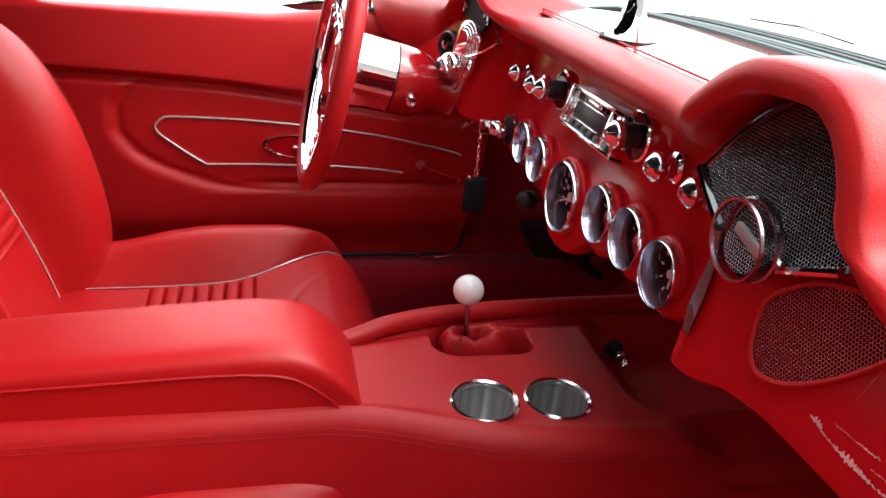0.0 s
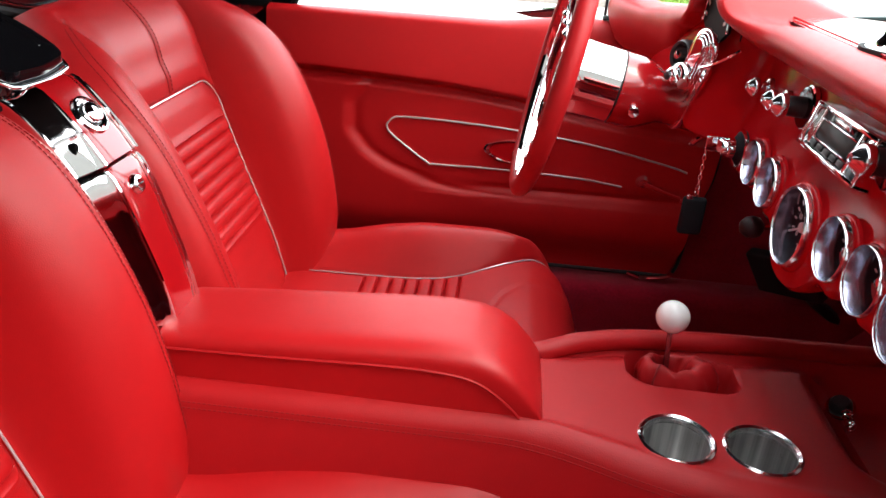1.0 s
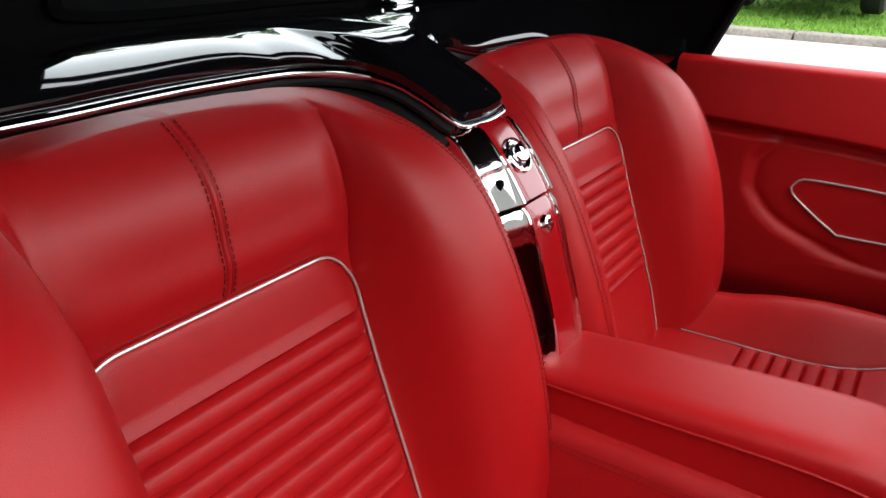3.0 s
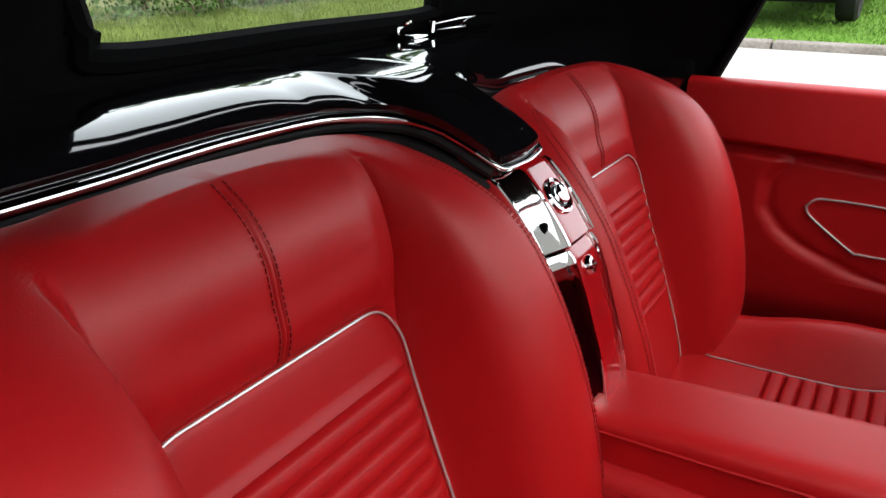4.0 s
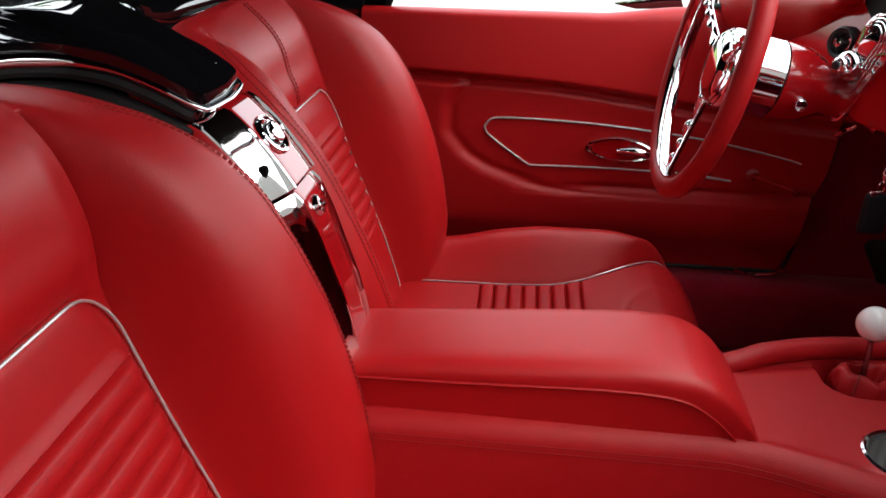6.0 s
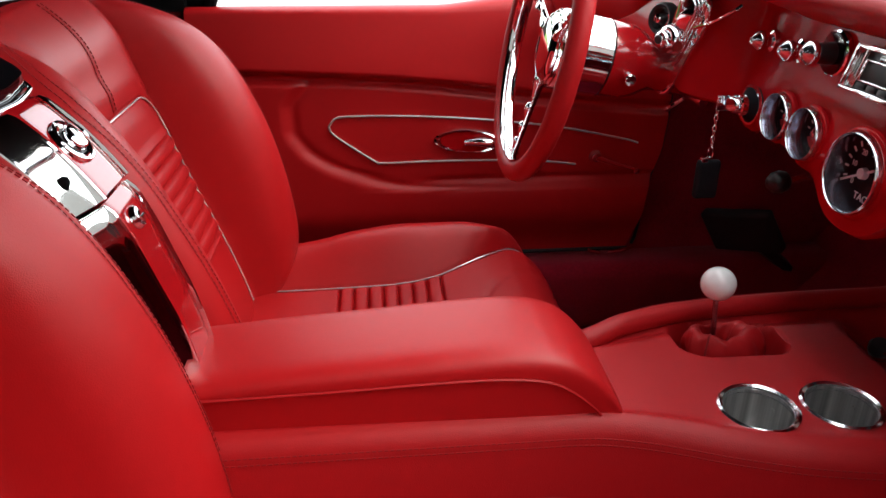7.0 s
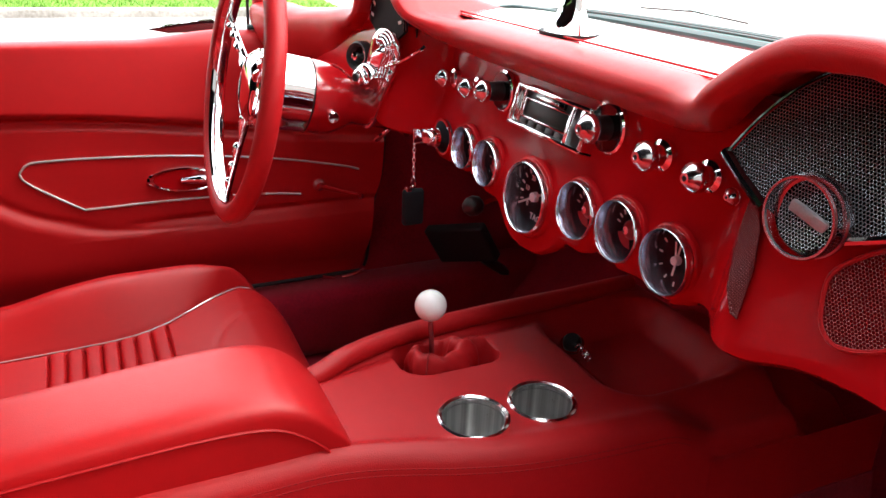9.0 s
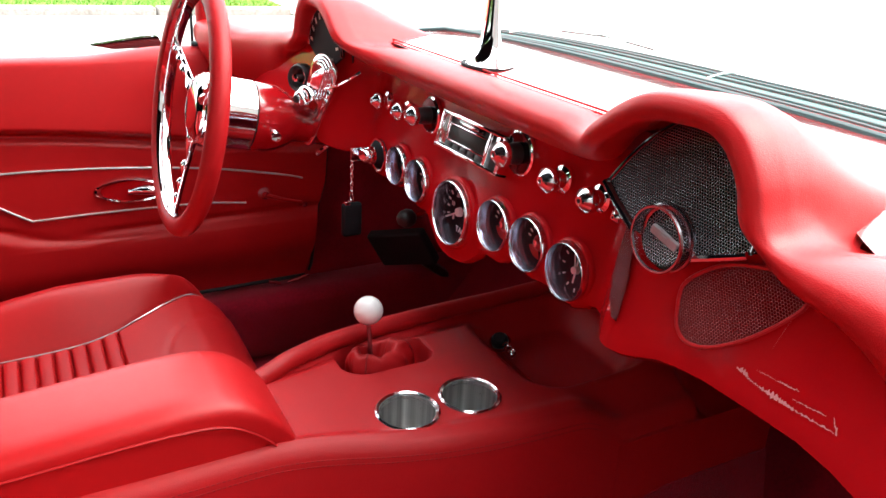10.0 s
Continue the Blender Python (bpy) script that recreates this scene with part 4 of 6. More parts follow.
def top_latch(y, s):
    t = thing("top_latch", (-0.6, y, 0.962), "polished chrome soft-top latch on the black deck", "latch")
    z = 0.974
    part("body", joined(box((-0.60, min(y - s * 0.105, y - s * 0.05), z), (-0.57, max(y - s * 0.105, y - s * 0.05), z + 0.007), 0.002), tube([(-0.60, y - s * 0.10, z), (-0.598, y - s * 0.104, z + 0.014), (-0.59, y - s * 0.085, z + 0.022)], [0.004, 0.0045, 0.003], 8), tube([(-0.575, y - s * 0.06, z), (-0.575, y - s * 0.055, z + 0.020)], 0.0045, 8)), chrome, t)
    part("upper_rod", tube([(-0.58, y - s * 0.058, z + 0.019), (-0.575, y + s * 0.01, z + 0.022), (-0.565, y + s * 0.062, z + 0.024), (-0.56, y + s * 0.09, z + 0.022)], [0.0045, 0.0045, 0.0035, 0.002], 8), chrome, t)
    part("lower_rod", tube([(-0.575, y - s * 0.052, z + 0.006), (-0.565, y + s * 0.02, z + 0.006), (-0.555, y + s * 0.068, z + 0.006)], [0.0045, 0.0045, 0.003], 8), chrome, t)
    part("link", tube([(-0.57, y + s * 0.005, z + 0.007), (-0.57, y + s * 0.028, z + 0.016), (-0.565, y + s * 0.055, z + 0.022)], 0.0022, 8), chrome, t)


top_latch(0.315, 1)

# ---- soft top ----
soft = thing("soft_top", (-0.2, 0, 0.95), "raised black fabric soft top with a clear rear window", "soft top")
WIN_Y, WIN_MID, WIN_Z0, WIN_Z1 = 0.27, 0.04, 0.997, 1.16


def soft_point(a, z):
    """Outline of the top at a height: a from -1 (one front edge) through 0 (rear middle) to 1."""
    k = step(0.95, 1.26, z)
    front = mix(-0.318, -0.15, (z - 0.87) / 0.38)
    rear = mix(-0.615, -0.50, k)
    wide = mix(0.775, 0.62, k ** 1.4)
    s = abs(a)
    if s < 0.45:
        y, x = wide * 0.62 * s / 0.45, rear + 0.01 * (s / 0.45) ** 2
    else:
        q = (s - 0.45) / 0.55 * math.pi / 2
        y, x = wide * (0.62 + 0.38 * math.sin(q)), front + (rear + 0.01 - front) * math.cos(q)
    return (x, math.copysign(y, a), z)


aa = np.linspace(-1, 1, 61)
zz = np.concatenate([np.linspace(0.86, WIN_Z0, 7), np.linspace(WIN_Z0, WIN_Z1, 8)[1:], np.linspace(WIN_Z1, 1.26, 7)[1:]])
verts = [soft_point(a, z) for z in zz for a in aa]
faces, keep = [], len(aa)
for i in range(len(zz) - 1):
    for j in range(len(aa) - 1):
        mid = (aa[j] + aa[j + 1]) / 2
        ym = abs(soft_point(mid, zz[i])[1] - WIN_MID)
        if WIN_Z0 - 1e-6 <= zz[i] and zz[i + 1] <= WIN_Z1 + 1e-6 and ym < WIN_Y:
            continue
        faces.append((i * keep + j, i * keep + j + 1, (i + 1) * keep + j + 1, (i + 1) * keep + j))
shell = part("fabric_side", (np.array(verts), faces), black_cloth, soft)
mod = shell.modifiers.new("thickness", "SOLIDIFY")
mod.thickness = 0.012
wy = soft_point(0.28, WIN_Z0)[1]
frame_path = [(x, y + WIN_MID, z) for x, y, z in [(-0.603, -WIN_Y, WIN_Z0 + 0.025), (-0.606, -WIN_Y + 0.03, WIN_Z0), (-0.608, 0, WIN_Z0 - 0.001), (-0.606, WIN_Y - 0.03, WIN_Z0), (-0.603, WIN_Y, WIN_Z0 + 0.025), (-0.57, WIN_Y, WIN_Z1 - 0.02), (-0.56, 0, WIN_Z1), (-0.57, -WIN_Y, WIN_Z1 - 0.02)]]
part("window_binding", tube(smooth_path(frame_path, 90, closed=True), 0.014, 8, closed=True, flat=1.0), black_cloth, soft, "black window binding")
pane = part("rear_window", sheet([[(mix(-0.612, -0.572, k), y, mix(WIN_Z0 - 0.01, WIN_Z1 + 0.01, k)) for y in np.linspace(WIN_MID - WIN_Y - 0.01, WIN_MID + WIN_Y + 0.01, 4)] for k in (0, 0.5, 1)]), glass, soft, "clear flexible rear window")
pane.visible_shadow = False
roof = [[(x, y, 1.26 + 0.04 * (1 - (y / 0.64) ** 2) - 0.02 * step(0.05, 0.32, x)) for y in np.linspace(-0.635, 0.635, 16)] for x in np.linspace(-0.52, 0.13, 14)]
roof_ob = part("roof", sheet(roof), black_cloth, soft)
mod = roof_ob.modifiers.new("thickness", "SOLIDIFY")
mod.thickness = 0.015
for s in (1, -1):
    part("edge_welt", tube([soft_point(s, z) for z in np.linspace(0.865, 1.255, 14)], 0.010, 8), black_cloth, soft, "black rolled fabric edge")
    part("side_rail", tube([(-0.16, s * 0.625, 1.258), (0.0, s * 0.64, 1.268), (0.13, s * 0.65, 1.258)], 0.014, 8), black_plastic, soft)

# windshield
seal_grey = shader("seal_grey", (0.022, 0.05, 0.048), 0.35, vary=0.15, patch=8)
vent_grey = shader("vent_grey", (0.12, 0.20, 0.185), 0.8, spec=0.1, vary=0.15, patch=8)
shield = thing("windshield", (0.6, 0, 0.95), "curved clear wraparound windshield with a dark seal", "windshield")


def shield_base(y):
    return 0.615 - 0.89 * abs(y) ** 3.1


wy = np.linspace(-0.755, 0.755, 41)
pane = part("pane", sheet([[(mix(shield_base(y), 0.13 + 0.05 * (1 - abs(y / 0.755) ** 2), k), mix(y, y * 0.9, k), mix(0.957 - 0.2 * max(0, abs(y) - 0.42), 1.25, k)) for y in wy] for k in np.linspace(0, 1, 12)]), glass, shield)
pane.visible_shadow = False
part("seal", tube([(shield_base(y), y, 0.958 - 0.2 * max(0, abs(y) - 0.42)) for y in wy], 0.0045, 8), seal_grey, shield, "black rubber seal")
part("cowl_vent", sheet([[(shield_base(y) + d, y, h - 0.2 * max(0, abs(y) - 0.42)) for y in wy] for d, h in ((0.0, 0.952), (0.03, 0.956), (0.06, 0.953), (0.09, 0.955), (0.12, 0.953), (0.15, 0.950))]), vent_grey, shield, "pale grey ribbed vent strip")
for d, h in ((0.028, 0.9575), (0.055, 0.955), (0.083, 0.956), (0.110, 0.955), (0.138, 0.953)):
    part("vent_rib", tube([(shield_base(y) + d, y, h - 0.2 * max(0, abs(y) - 0.42)) for y in wy], 0.0020, 6), seal_grey, shield, "dark thin rib of the vent")
part("header", tube([(0.13 + 0.05 * (1 - abs(y / 0.755) ** 2), y * 0.9, 1.252) for y in wy], 0.016, 8), chrome, shield, "chrome windshield header")
for y0, grey in ((0.0, steel), (-0.36, steel)):
    wiper = part("wiper", tube(smooth_path([(0.61 + 0.02 * (y0 < 0), y0 + 0.318, 0.966), (0.66, y0 + 0.303, 0.974), (0.698, y0 + 0.245, 0.976), (0.708, y0 + 0.175, 0.972)], 24), 0.0013, 6), grey, shield, "slim metal wiper arm")
    if y0 == 0:
        part("blade", tube([(0.70, y0 + 0.31, 0.968), (0.714, y0 + 0.22, 0.972), (0.716, y0 + 0.13, 0.968)], 0.0011, 6), rubber, wiper)

# ---- console ----
console = thing("center_console", (0.15, 0, 0.25), "red leather center console with stitched edges", "console")


def con_left(x):
    return curve(((-0.30, 0.058), (0.10, 0.060), (0.15, 0.072), (0.20, 0.092), (0.246, 0.108), (0.32, 0.121), (0.42, 0.131), (0.55, 0.138), (0.75, 0.14)), x)


def con_right(x):
    return -curve(((-0.30, 0.060), (0.10, 0.060), (0.15, 0.064), (0.19, 0.073), (0.23, 0.086), (0.295, 0.103), (0.36, 0.112), (0.45, 0.118), (0.75, 0.13)), x)


def rounded_mask(x, y, x0, x1, y0, y1, r, soft_edge=0.006):
    dx, dy = max(x0 + r - x, x - (x1 - r), 0), max(y0 + r - y, y - (y1 - r), 0)
    return 1 - step(r - soft_edge, r + soft_edge * 0.4, math.hypot(dx, dy))


CUPS = ((0.270, -0.050), (0.346, -0.050))


def con_z(x, y, k):
    z = curve(((-0.30, 0.645), (0.12, 0.645), (0.16, 0.642), (0.22, 0.638), (0.43, 0.632), (0.50, 0.63), (0.595, 0.632), (0.615, 0.63), (0.64, 0.60), (0.75, 0.56)), x)
    z -= 0.006 * math.exp(-((k - 0.10) / 0.05) ** 2) * step(0.05, 0.16, x) * step(0.62, 0.5, x)
    z += 0.003 * math.exp(-((k - 0.95) / 0.04) ** 2)
    z -= 0.044 * rounded_mask(x, y, 0.240, 0.352, 0.034, 0.098, 0.024, 0.006)
    z -= 0.034 * rounded_mask(x, y, 0.430, 0.60, -0.070, 0.108, 0.040, 0.030)
    z -= 0.016 * rounded_mask(x, y, 0.436, 0.462, -0.05, 0.095, 0.010, 0.004)
    z -= 0.030 * step(0.44, 0.52, x) * step(0.80, 0.97, k)
    for cx, cy in CUPS:
        z -= 0.075 * (1 - step(0.0300, 0.0315, math.hypot(x - cx, y - cy)))
    return z


rows = []
for x in np.concatenate([np.linspace(-0.30, 0.12, 16), np.linspace(0.13, 0.62, 170), np.linspace(0.63, 0.75, 8)]):
    yl, yr = con_left(x), con_right(x)
    row = [(x, yl + 0.025, 0.25), (x, yl + 0.014, 0.56), (x, yl + 0.006, con_z(x, 9, 0) - 0.018), (x, yl + 0.002, con_z(x, 9, 0) - 0.006)]
    for k in np.linspace(0, 1, 90):
        y = mix(yl, yr, k)
        row.append((x, y, con_z(x, y, k)))
    zr = con_z(x, 9, 1)
    row += [(x, yr - 0.004, zr - 0.003), (x, yr - 0.009, zr - 0.010), (x, yr - 0.012, zr - 0.022), (x, yr - 0.018, 0.58), (x, yr - 0.035, 0.25)]
    rows.append(row)
part("console_body", sheet(rows), leather_smooth, console)
pieces = []
for off in (0.006, 0.012):
    pts = even([(x, con_right(x) - 0.0105 - 0.15 * off, con_z(x, 9, 1) - 0.006 - off) for x in np.linspace(-0.28, 0.47, 80)], 0.0048)
    pieces.append(stitches(pts, (0, -1, 0.3), 0.0032, 0.00055))
    pts = even([(x, con_left(x) - 0.005 + 0.0112 * math.sin(off * 70), con_z(x, 9, 0) + 0.006 + 0.0112 * math.cos(off * 70)) for x in np.linspace(0.21, 0.55, 60)], 0.0048)
    pieces.append(stitches(pts, (0, 0, 1), 0.0032, 0.00055))
tagged(part("stitching", joined(*pieces), thread, console, "double rows of red stitching"), kind="stuff")
rows = []
for x in np.linspace(0.30, 0.75, 30):
    top = mix(0.44, 0.50, step(0.32, 0.60, x))
    rows.append([(x, con_right(x) - 0.024 - 0.052 * (1 - q), mix(0.25, top, q)) for q in np.linspace(0, 1, 8)] + [(x, con_right(x) - 0.0165, top + 0.001)])
part("tunnel_carpet", sheet(rows), carpet, console, "maroon carpet on the side of the tunnel")
part("edge_roll", tube(smooth_path([(x, con_left(x) - 0.005, con_z(x, 9, 0) + 0.006 - 0.012 * step(0.20, 0.13, x)) for x in np.linspace(0.10, 0.60, 24)], 80), 0.0112, 14), leather_smooth, console, "rolled red leather edge")
arm = thing("armrest", (-0.02, 0, 0.645), "padded red leather armrest on the console", "armrest")


def arm_ring(x, grow=0.0):
    zt = curve(((-0.205, 0.690), (-0.12, 0.697), (-0.06, 0.701), (0.0, 0.705), (0.05, 0.707), (0.08, 0.705), (0.10, 0.699), (0.115, 0.690), (0.135, 0.669), (0.148, 0.648), (0.153, 0.63)), x)
    zb = 0.62
    w = 0.053 + grow + 0.004 * step(-0.2, 0.1, x)
    pts = []
    for a in np.linspace(0, math.pi, 25):
        c, s = math.cos(a), math.sin(a)
        pts.append((x, w * math.copysign(abs(c) ** 0.35, c), zb + (zt - zb) * (0.70 + 0.30 * abs(s) ** 0.55 if s > 0.001 else 0.70)))
    return [(x, w * 0.985, zb)] + pts + [(x, -w * 0.985, zb)]


xs = np.concatenate([[-0.207], np.linspace(-0.203, 0.05, 26), np.linspace(0.06, 0.152, 30)])
part("pad", solid_loft([arm_ring(x, -0.003 if i == 0 else 0) for i, x in enumerate(xs)]), leather, arm, "smooth padded top")
for s in (1, -1):
    seam = [(x, s * (0.0545 + 0.004 * step(-0.2, 0.1, x)), z) for x, z in ((-0.20, 0.678), (-0.1, 0.681), (0.0, 0.686), (0.05, 0.686), (0.08, 0.682), (0.10, 0.672), (0.12, 0.655), (0.132, 0.640))]
    part("seam", tube(smooth_path(seam, 50), 0.0014, 6), leather_smooth, arm)

for cx, cy in CUPS:
    cup = thing("cup_holder", (cx, cy, 0.637), "brushed steel cup holder set in the console", "cup holder", "cup holders in the console")
    m = Matrix.Translation((cx, cy, con_z(cx, 9, 0.6)))
    part("rim", ring([(0.0290, -0.004), (0.0300, 0.002), (0.0325, 0.0035), (0.0345, 0.002), (0.0348, 0.0), (0.031, -0.004)], m, 96), bezel_chrome, cup, "polished steel rim")
    part("cup", ring([(0.0292, 0.0), (0.0285, -0.06), (0.027, -0.066), (0.001, -0.067), (0.001, -0.069), (0.0285, -0.068), (0.0298, -0.06), (0.0302, 0.0)], m, 56), cup_steel, cup)

# shifter
shifter = thing("gear_shifter", (0.278, 0.066, 0.61), "white ball gear shifter with a red leather boot", "gear lever")
BOOT = ((0.0, 0.94, 0.0), (0.2, 1.06, 0.014), (0.4, 1.06, 0.028), (0.55, 0.96, 0.039), (0.68, 0.80, 0.046), (0.77, 0.64, 0.0475), (0.84, 0.52, 0.044), (0.90, 0.42, 0.034), (0.95, 0.30, 0.026), (1.0, 0.12, 0.024))


def boot_point(h, a):
    """The crumpled boot: a swollen bag whose top folds in round the lever."""
    r, z = curve([(q[0], q[1]) for q in BOOT], h), curve([(q[0], q[2]) for q in BOOT], h)
    fold = 0.0022 * math.sin(5 * a + 4 * h) + 0.0014 * math.sin(8 * a - 6 * h) + 0.0006 * math.sin(17 * a + 19 * h)
    return (0.297 - 0.013 * h + (r * 0.040 + fold * (1 - 0.5 * h)) * math.cos(a), 0.066 + (r * 0.023 + fold * (1 - 0.5 * h)) * math.sin(a), 0.592 + 1.12 * z + 0.004 * math.sin(2 * a + 1.2) * math.sin(math.pi * h) + 0.0010 * math.sin(7 * a + 13 * h))


part("boot", solid_loft([[boot_point(h, a) for a in np.linspace(0, math.tau, 72, endpoint=False)] for h in np.linspace(0, 1, 34)]), leather_smooth, shifter, "crumpled red leather boot", 80)
part("boot_seam", tube([boot_point(h, -2.25) for h in np.linspace(0.02, 0.8, 22)], 0.0012, 6), thread, shifter)
part("lever", tube([(0.280, 0.066, 0.63), (0.278, 0.066, 0.66), (0.276, 0.066, 0.684)], [0.0032, 0.0028, 0.0026], 12), dark_chrome, shifter, "thin steel lever")
ball = bmesh.new()
bmesh.ops.create_uvsphere(ball, u_segments=36, v_segments=24, radius=0.0168)
bmesh.ops.translate(ball, verts=ball.verts, vec=(0.276, 0.066, 0.697))
part("ball_knob", ball, ivory, shifter, "glossy white ball knob")
socket = thing("power_socket", (0.467, 0.06, 0.603), "black power socket with a chrome rim in the tray", "socket")
sm = face_x((0.462, 0.062, 0.612), (-0.3, -0.2, 1))
part("plug", lathe([(0.001, 0.012), (0.008, 0.012), (0.011, 0.008), (0.012, -0.004)], sm, 24), black_plastic, socket)
part("rim", ring([(0.0115, 0.0), (0.014, 0.0), (0.014, 0.003), (0.0115, 0.003)], sm, 30), chrome, socket)
part("coiled_cord", tube([(0.462 - 0.004 * math.cos(a) - 0.0002 * a, 0.050 - 0.0011 * a, 0.616 + 0.004 * math.sin(a)) for a in np.linspace(0, 25, 90)], 0.0013, 5), chrome, socket)

# ---- dashboard ----
dash = thing("dashboard", (0.4, 0, 0.85), "red dashboard with a padded leather top and twin hoods", "dashboard")
BOTTOM = ((0.0, 0.778), (0.018, 0.780), (0.034, 0.787), (0.045, 0.796), (0.054, 0.803), (0.066, 0.807), (0.080, 0.807), (0.094, 0.812), (0.106, 0.817), (0.120, 0.8165), (0.136, 0.8145), (0.150, 0.8165), (0.162, 0.8175), (0.178, 0.8135), (0.192, 0.8130), (0.206, 0.818), (0.222, 0.825), (0.25, 0.828), (0.29, 0.832), (0.33, 0.846), (0.36, 0.851), (0.47, 0.852), (0.76, 0.85))
HOOD_Y = 0.309
scuff_pale = shader("scuffed_paint", (0.60, 0.28, 0.27), 0.5, vary=0.3, patch=60)


def dash_x(y, z):
    """The dashboard's face."""
    x = 0.340 + 0.024 * (z - 0.80) / 0.13
    x -= 0.046 * step(0.215, 0.285, abs(y))
    x -= 0.008 * math.exp(-((z - 0.84) / 0.03) ** 2) * step(0.24, 0.20, abs(y))
    return x


rows = []
for y in np.concatenate([np.linspace(-0.76, -0.34, 20), np.linspace(-0.33, 0.33, 264), np.linspace(0.34, 0.76, 20)]):
    b = curve(BOTTOM, abs(y))
    col = [(dash_x(y, z), y, z) for z in np.linspace(0.952 - 0.03 * step(0.40, 0.46, abs(y)) - 0.22 * min(0.2, max(0, abs(y) - 0.41)), b + 0.010 - 0.05 * step(0.42, 0.6, abs(y)), 62)]
    b -= 0.05 * step(0.42, 0.6, abs(y))
    xb = dash_x(y, b)
    col += [(xb + 0.0015, y, b + 0.004), (xb + 0.006, y, b + 0.0005), (xb + 0.014, y, b), (xb + 0.06, y, b + 0.012), (xb + 0.16, y, b + 0.03)]
    rows.append(col)
GAUGES = ((0.129, 0.844, 0.0225), (0.077, 0.842, 0.0235), (-0.078, 0.846, 0.0245), (-0.132, 0.848, 0.0245), (-0.188, 0.846, 0.0245), (-0.002, 0.832, 0.0335))
dv, df = sheet(rows)
df = [f for f in df if all(math.hypot(dv[f[0]][1] - gy, dv[f[0]][2] - gz) > gr * 0.97 for gy, gz, gr in GAUGES)]
part("dash_face", (dv, df), paint, dash, "glossy red dash face with scalloped lower edge")


def pad_profile(y):
    """The padded roll's closed section, as (x, z)."""
    k = step(0.24, 0.36, abs(y))
    xf = dash_x(y, 0.93)
    drop = 0.14 * min(0.2, max(0, abs(y) - 0.41))
    deep = step(0.41, 0.52, abs(y))
    inner = ((xf + 0.006, 0.930), (xf - 0.004, 0.934), (0.349, 0.941), (0.339, 0.949), (0.3355, 0.957), (0.339, 0.965), (0.349, 0.970), (0.362, 0.972), (0.372, 0.971), (0.372, 0.93))
    outer = ((xf + 0.006, 0.926 - 0.045 * deep), (xf - 0.001, 0.929 - 0.040 * deep), (0.305, 0.934 - 0.022 * deep), (0.300, 0.941 - 0.008 * deep), (0.301, 0.949), (0.310, 0.957), (0.330, 0.961), (0.352, 0.961), (0.374, 0.958), (0.374, 0.90))
    return [(mix(a[0], b[0], k), mix(a[1], b[1], k) - drop * k) for a, b in zip(inner, outer)]


def cowl_z(x, y):
    crown = 0.010 * math.sin(math.pi * min(1, max(0, (x - 0.365) / 0.235))) * step(0.45, 0.2, abs(y))
    return mix(0.970, 0.957, step(0.37, 0.6, x)) - 0.014 * step(0.44, 0.375, x) * step(0.325, 0.355, abs(y)) * step(0.45, 0.405, abs(y)) + crown - 0.013 * step(0.22, 0.40, abs(y)) * step(0.6, 0.4, x) - 0.22 * min(0.2, max(0, abs(y) - 0.41))


part("cowl_panel", sheet([[(x, y, cowl_z(x, y)) for x in np.linspace(0.368 + 0.034 * step(0.33, 0.36, abs(y)) * step(0.405, 0.375, abs(y)), max(0.42, shield_base(y) + 0.03), 24)] for y in np.linspace(-0.74, 0.74, 60)]), body_paint, dash, "glossy red cowl panel below the windshield")
for y0, y1 in ((-0.74, -0.44), (-0.225, 0.225), (0.44, 0.74)):
    part("pad_seam", tube([(0.3745, y, cowl_z(0.3745, y) + 0.0018) for y in np.linspace(y0, y1, 24)], 0.0011, 6), paint, dash)

ARCH = ((-0.165, 0.961), (-0.125, 0.963), (-0.095, 0.970), (-0.075, 0.985), (-0.052, 1.003), (-0.028, 1.015), (0.0, 1.0190), (0.027, 1.0185), (0.044, 1.011), (0.056, 0.999), (0.065, 0.984), (0.071, 0.967), (0.081, 0.955), (0.104, 0.950), (0.145, 0.944))


def roll_section(front, roof):
    return smooth_path(front, 40) + list(roof)


def pad_section(y):
    bend = 0.052 * step(0.50, 0.74, abs(y))
    p = [Vector((x - bend, y, z)) for x, z in pad_profile(y)]
    x0 = p[8].x
    roof = [Vector((x0 + 0.17 * k, y, min(p[8].z - 0.003, cowl_z(x0 + 0.17 * k, y) - 0.004 - 0.004 * k))) for k in (0.12, 0.25, 0.4, 0.55, 0.7, 0.85, 1.0)]
    return p[:9], roof


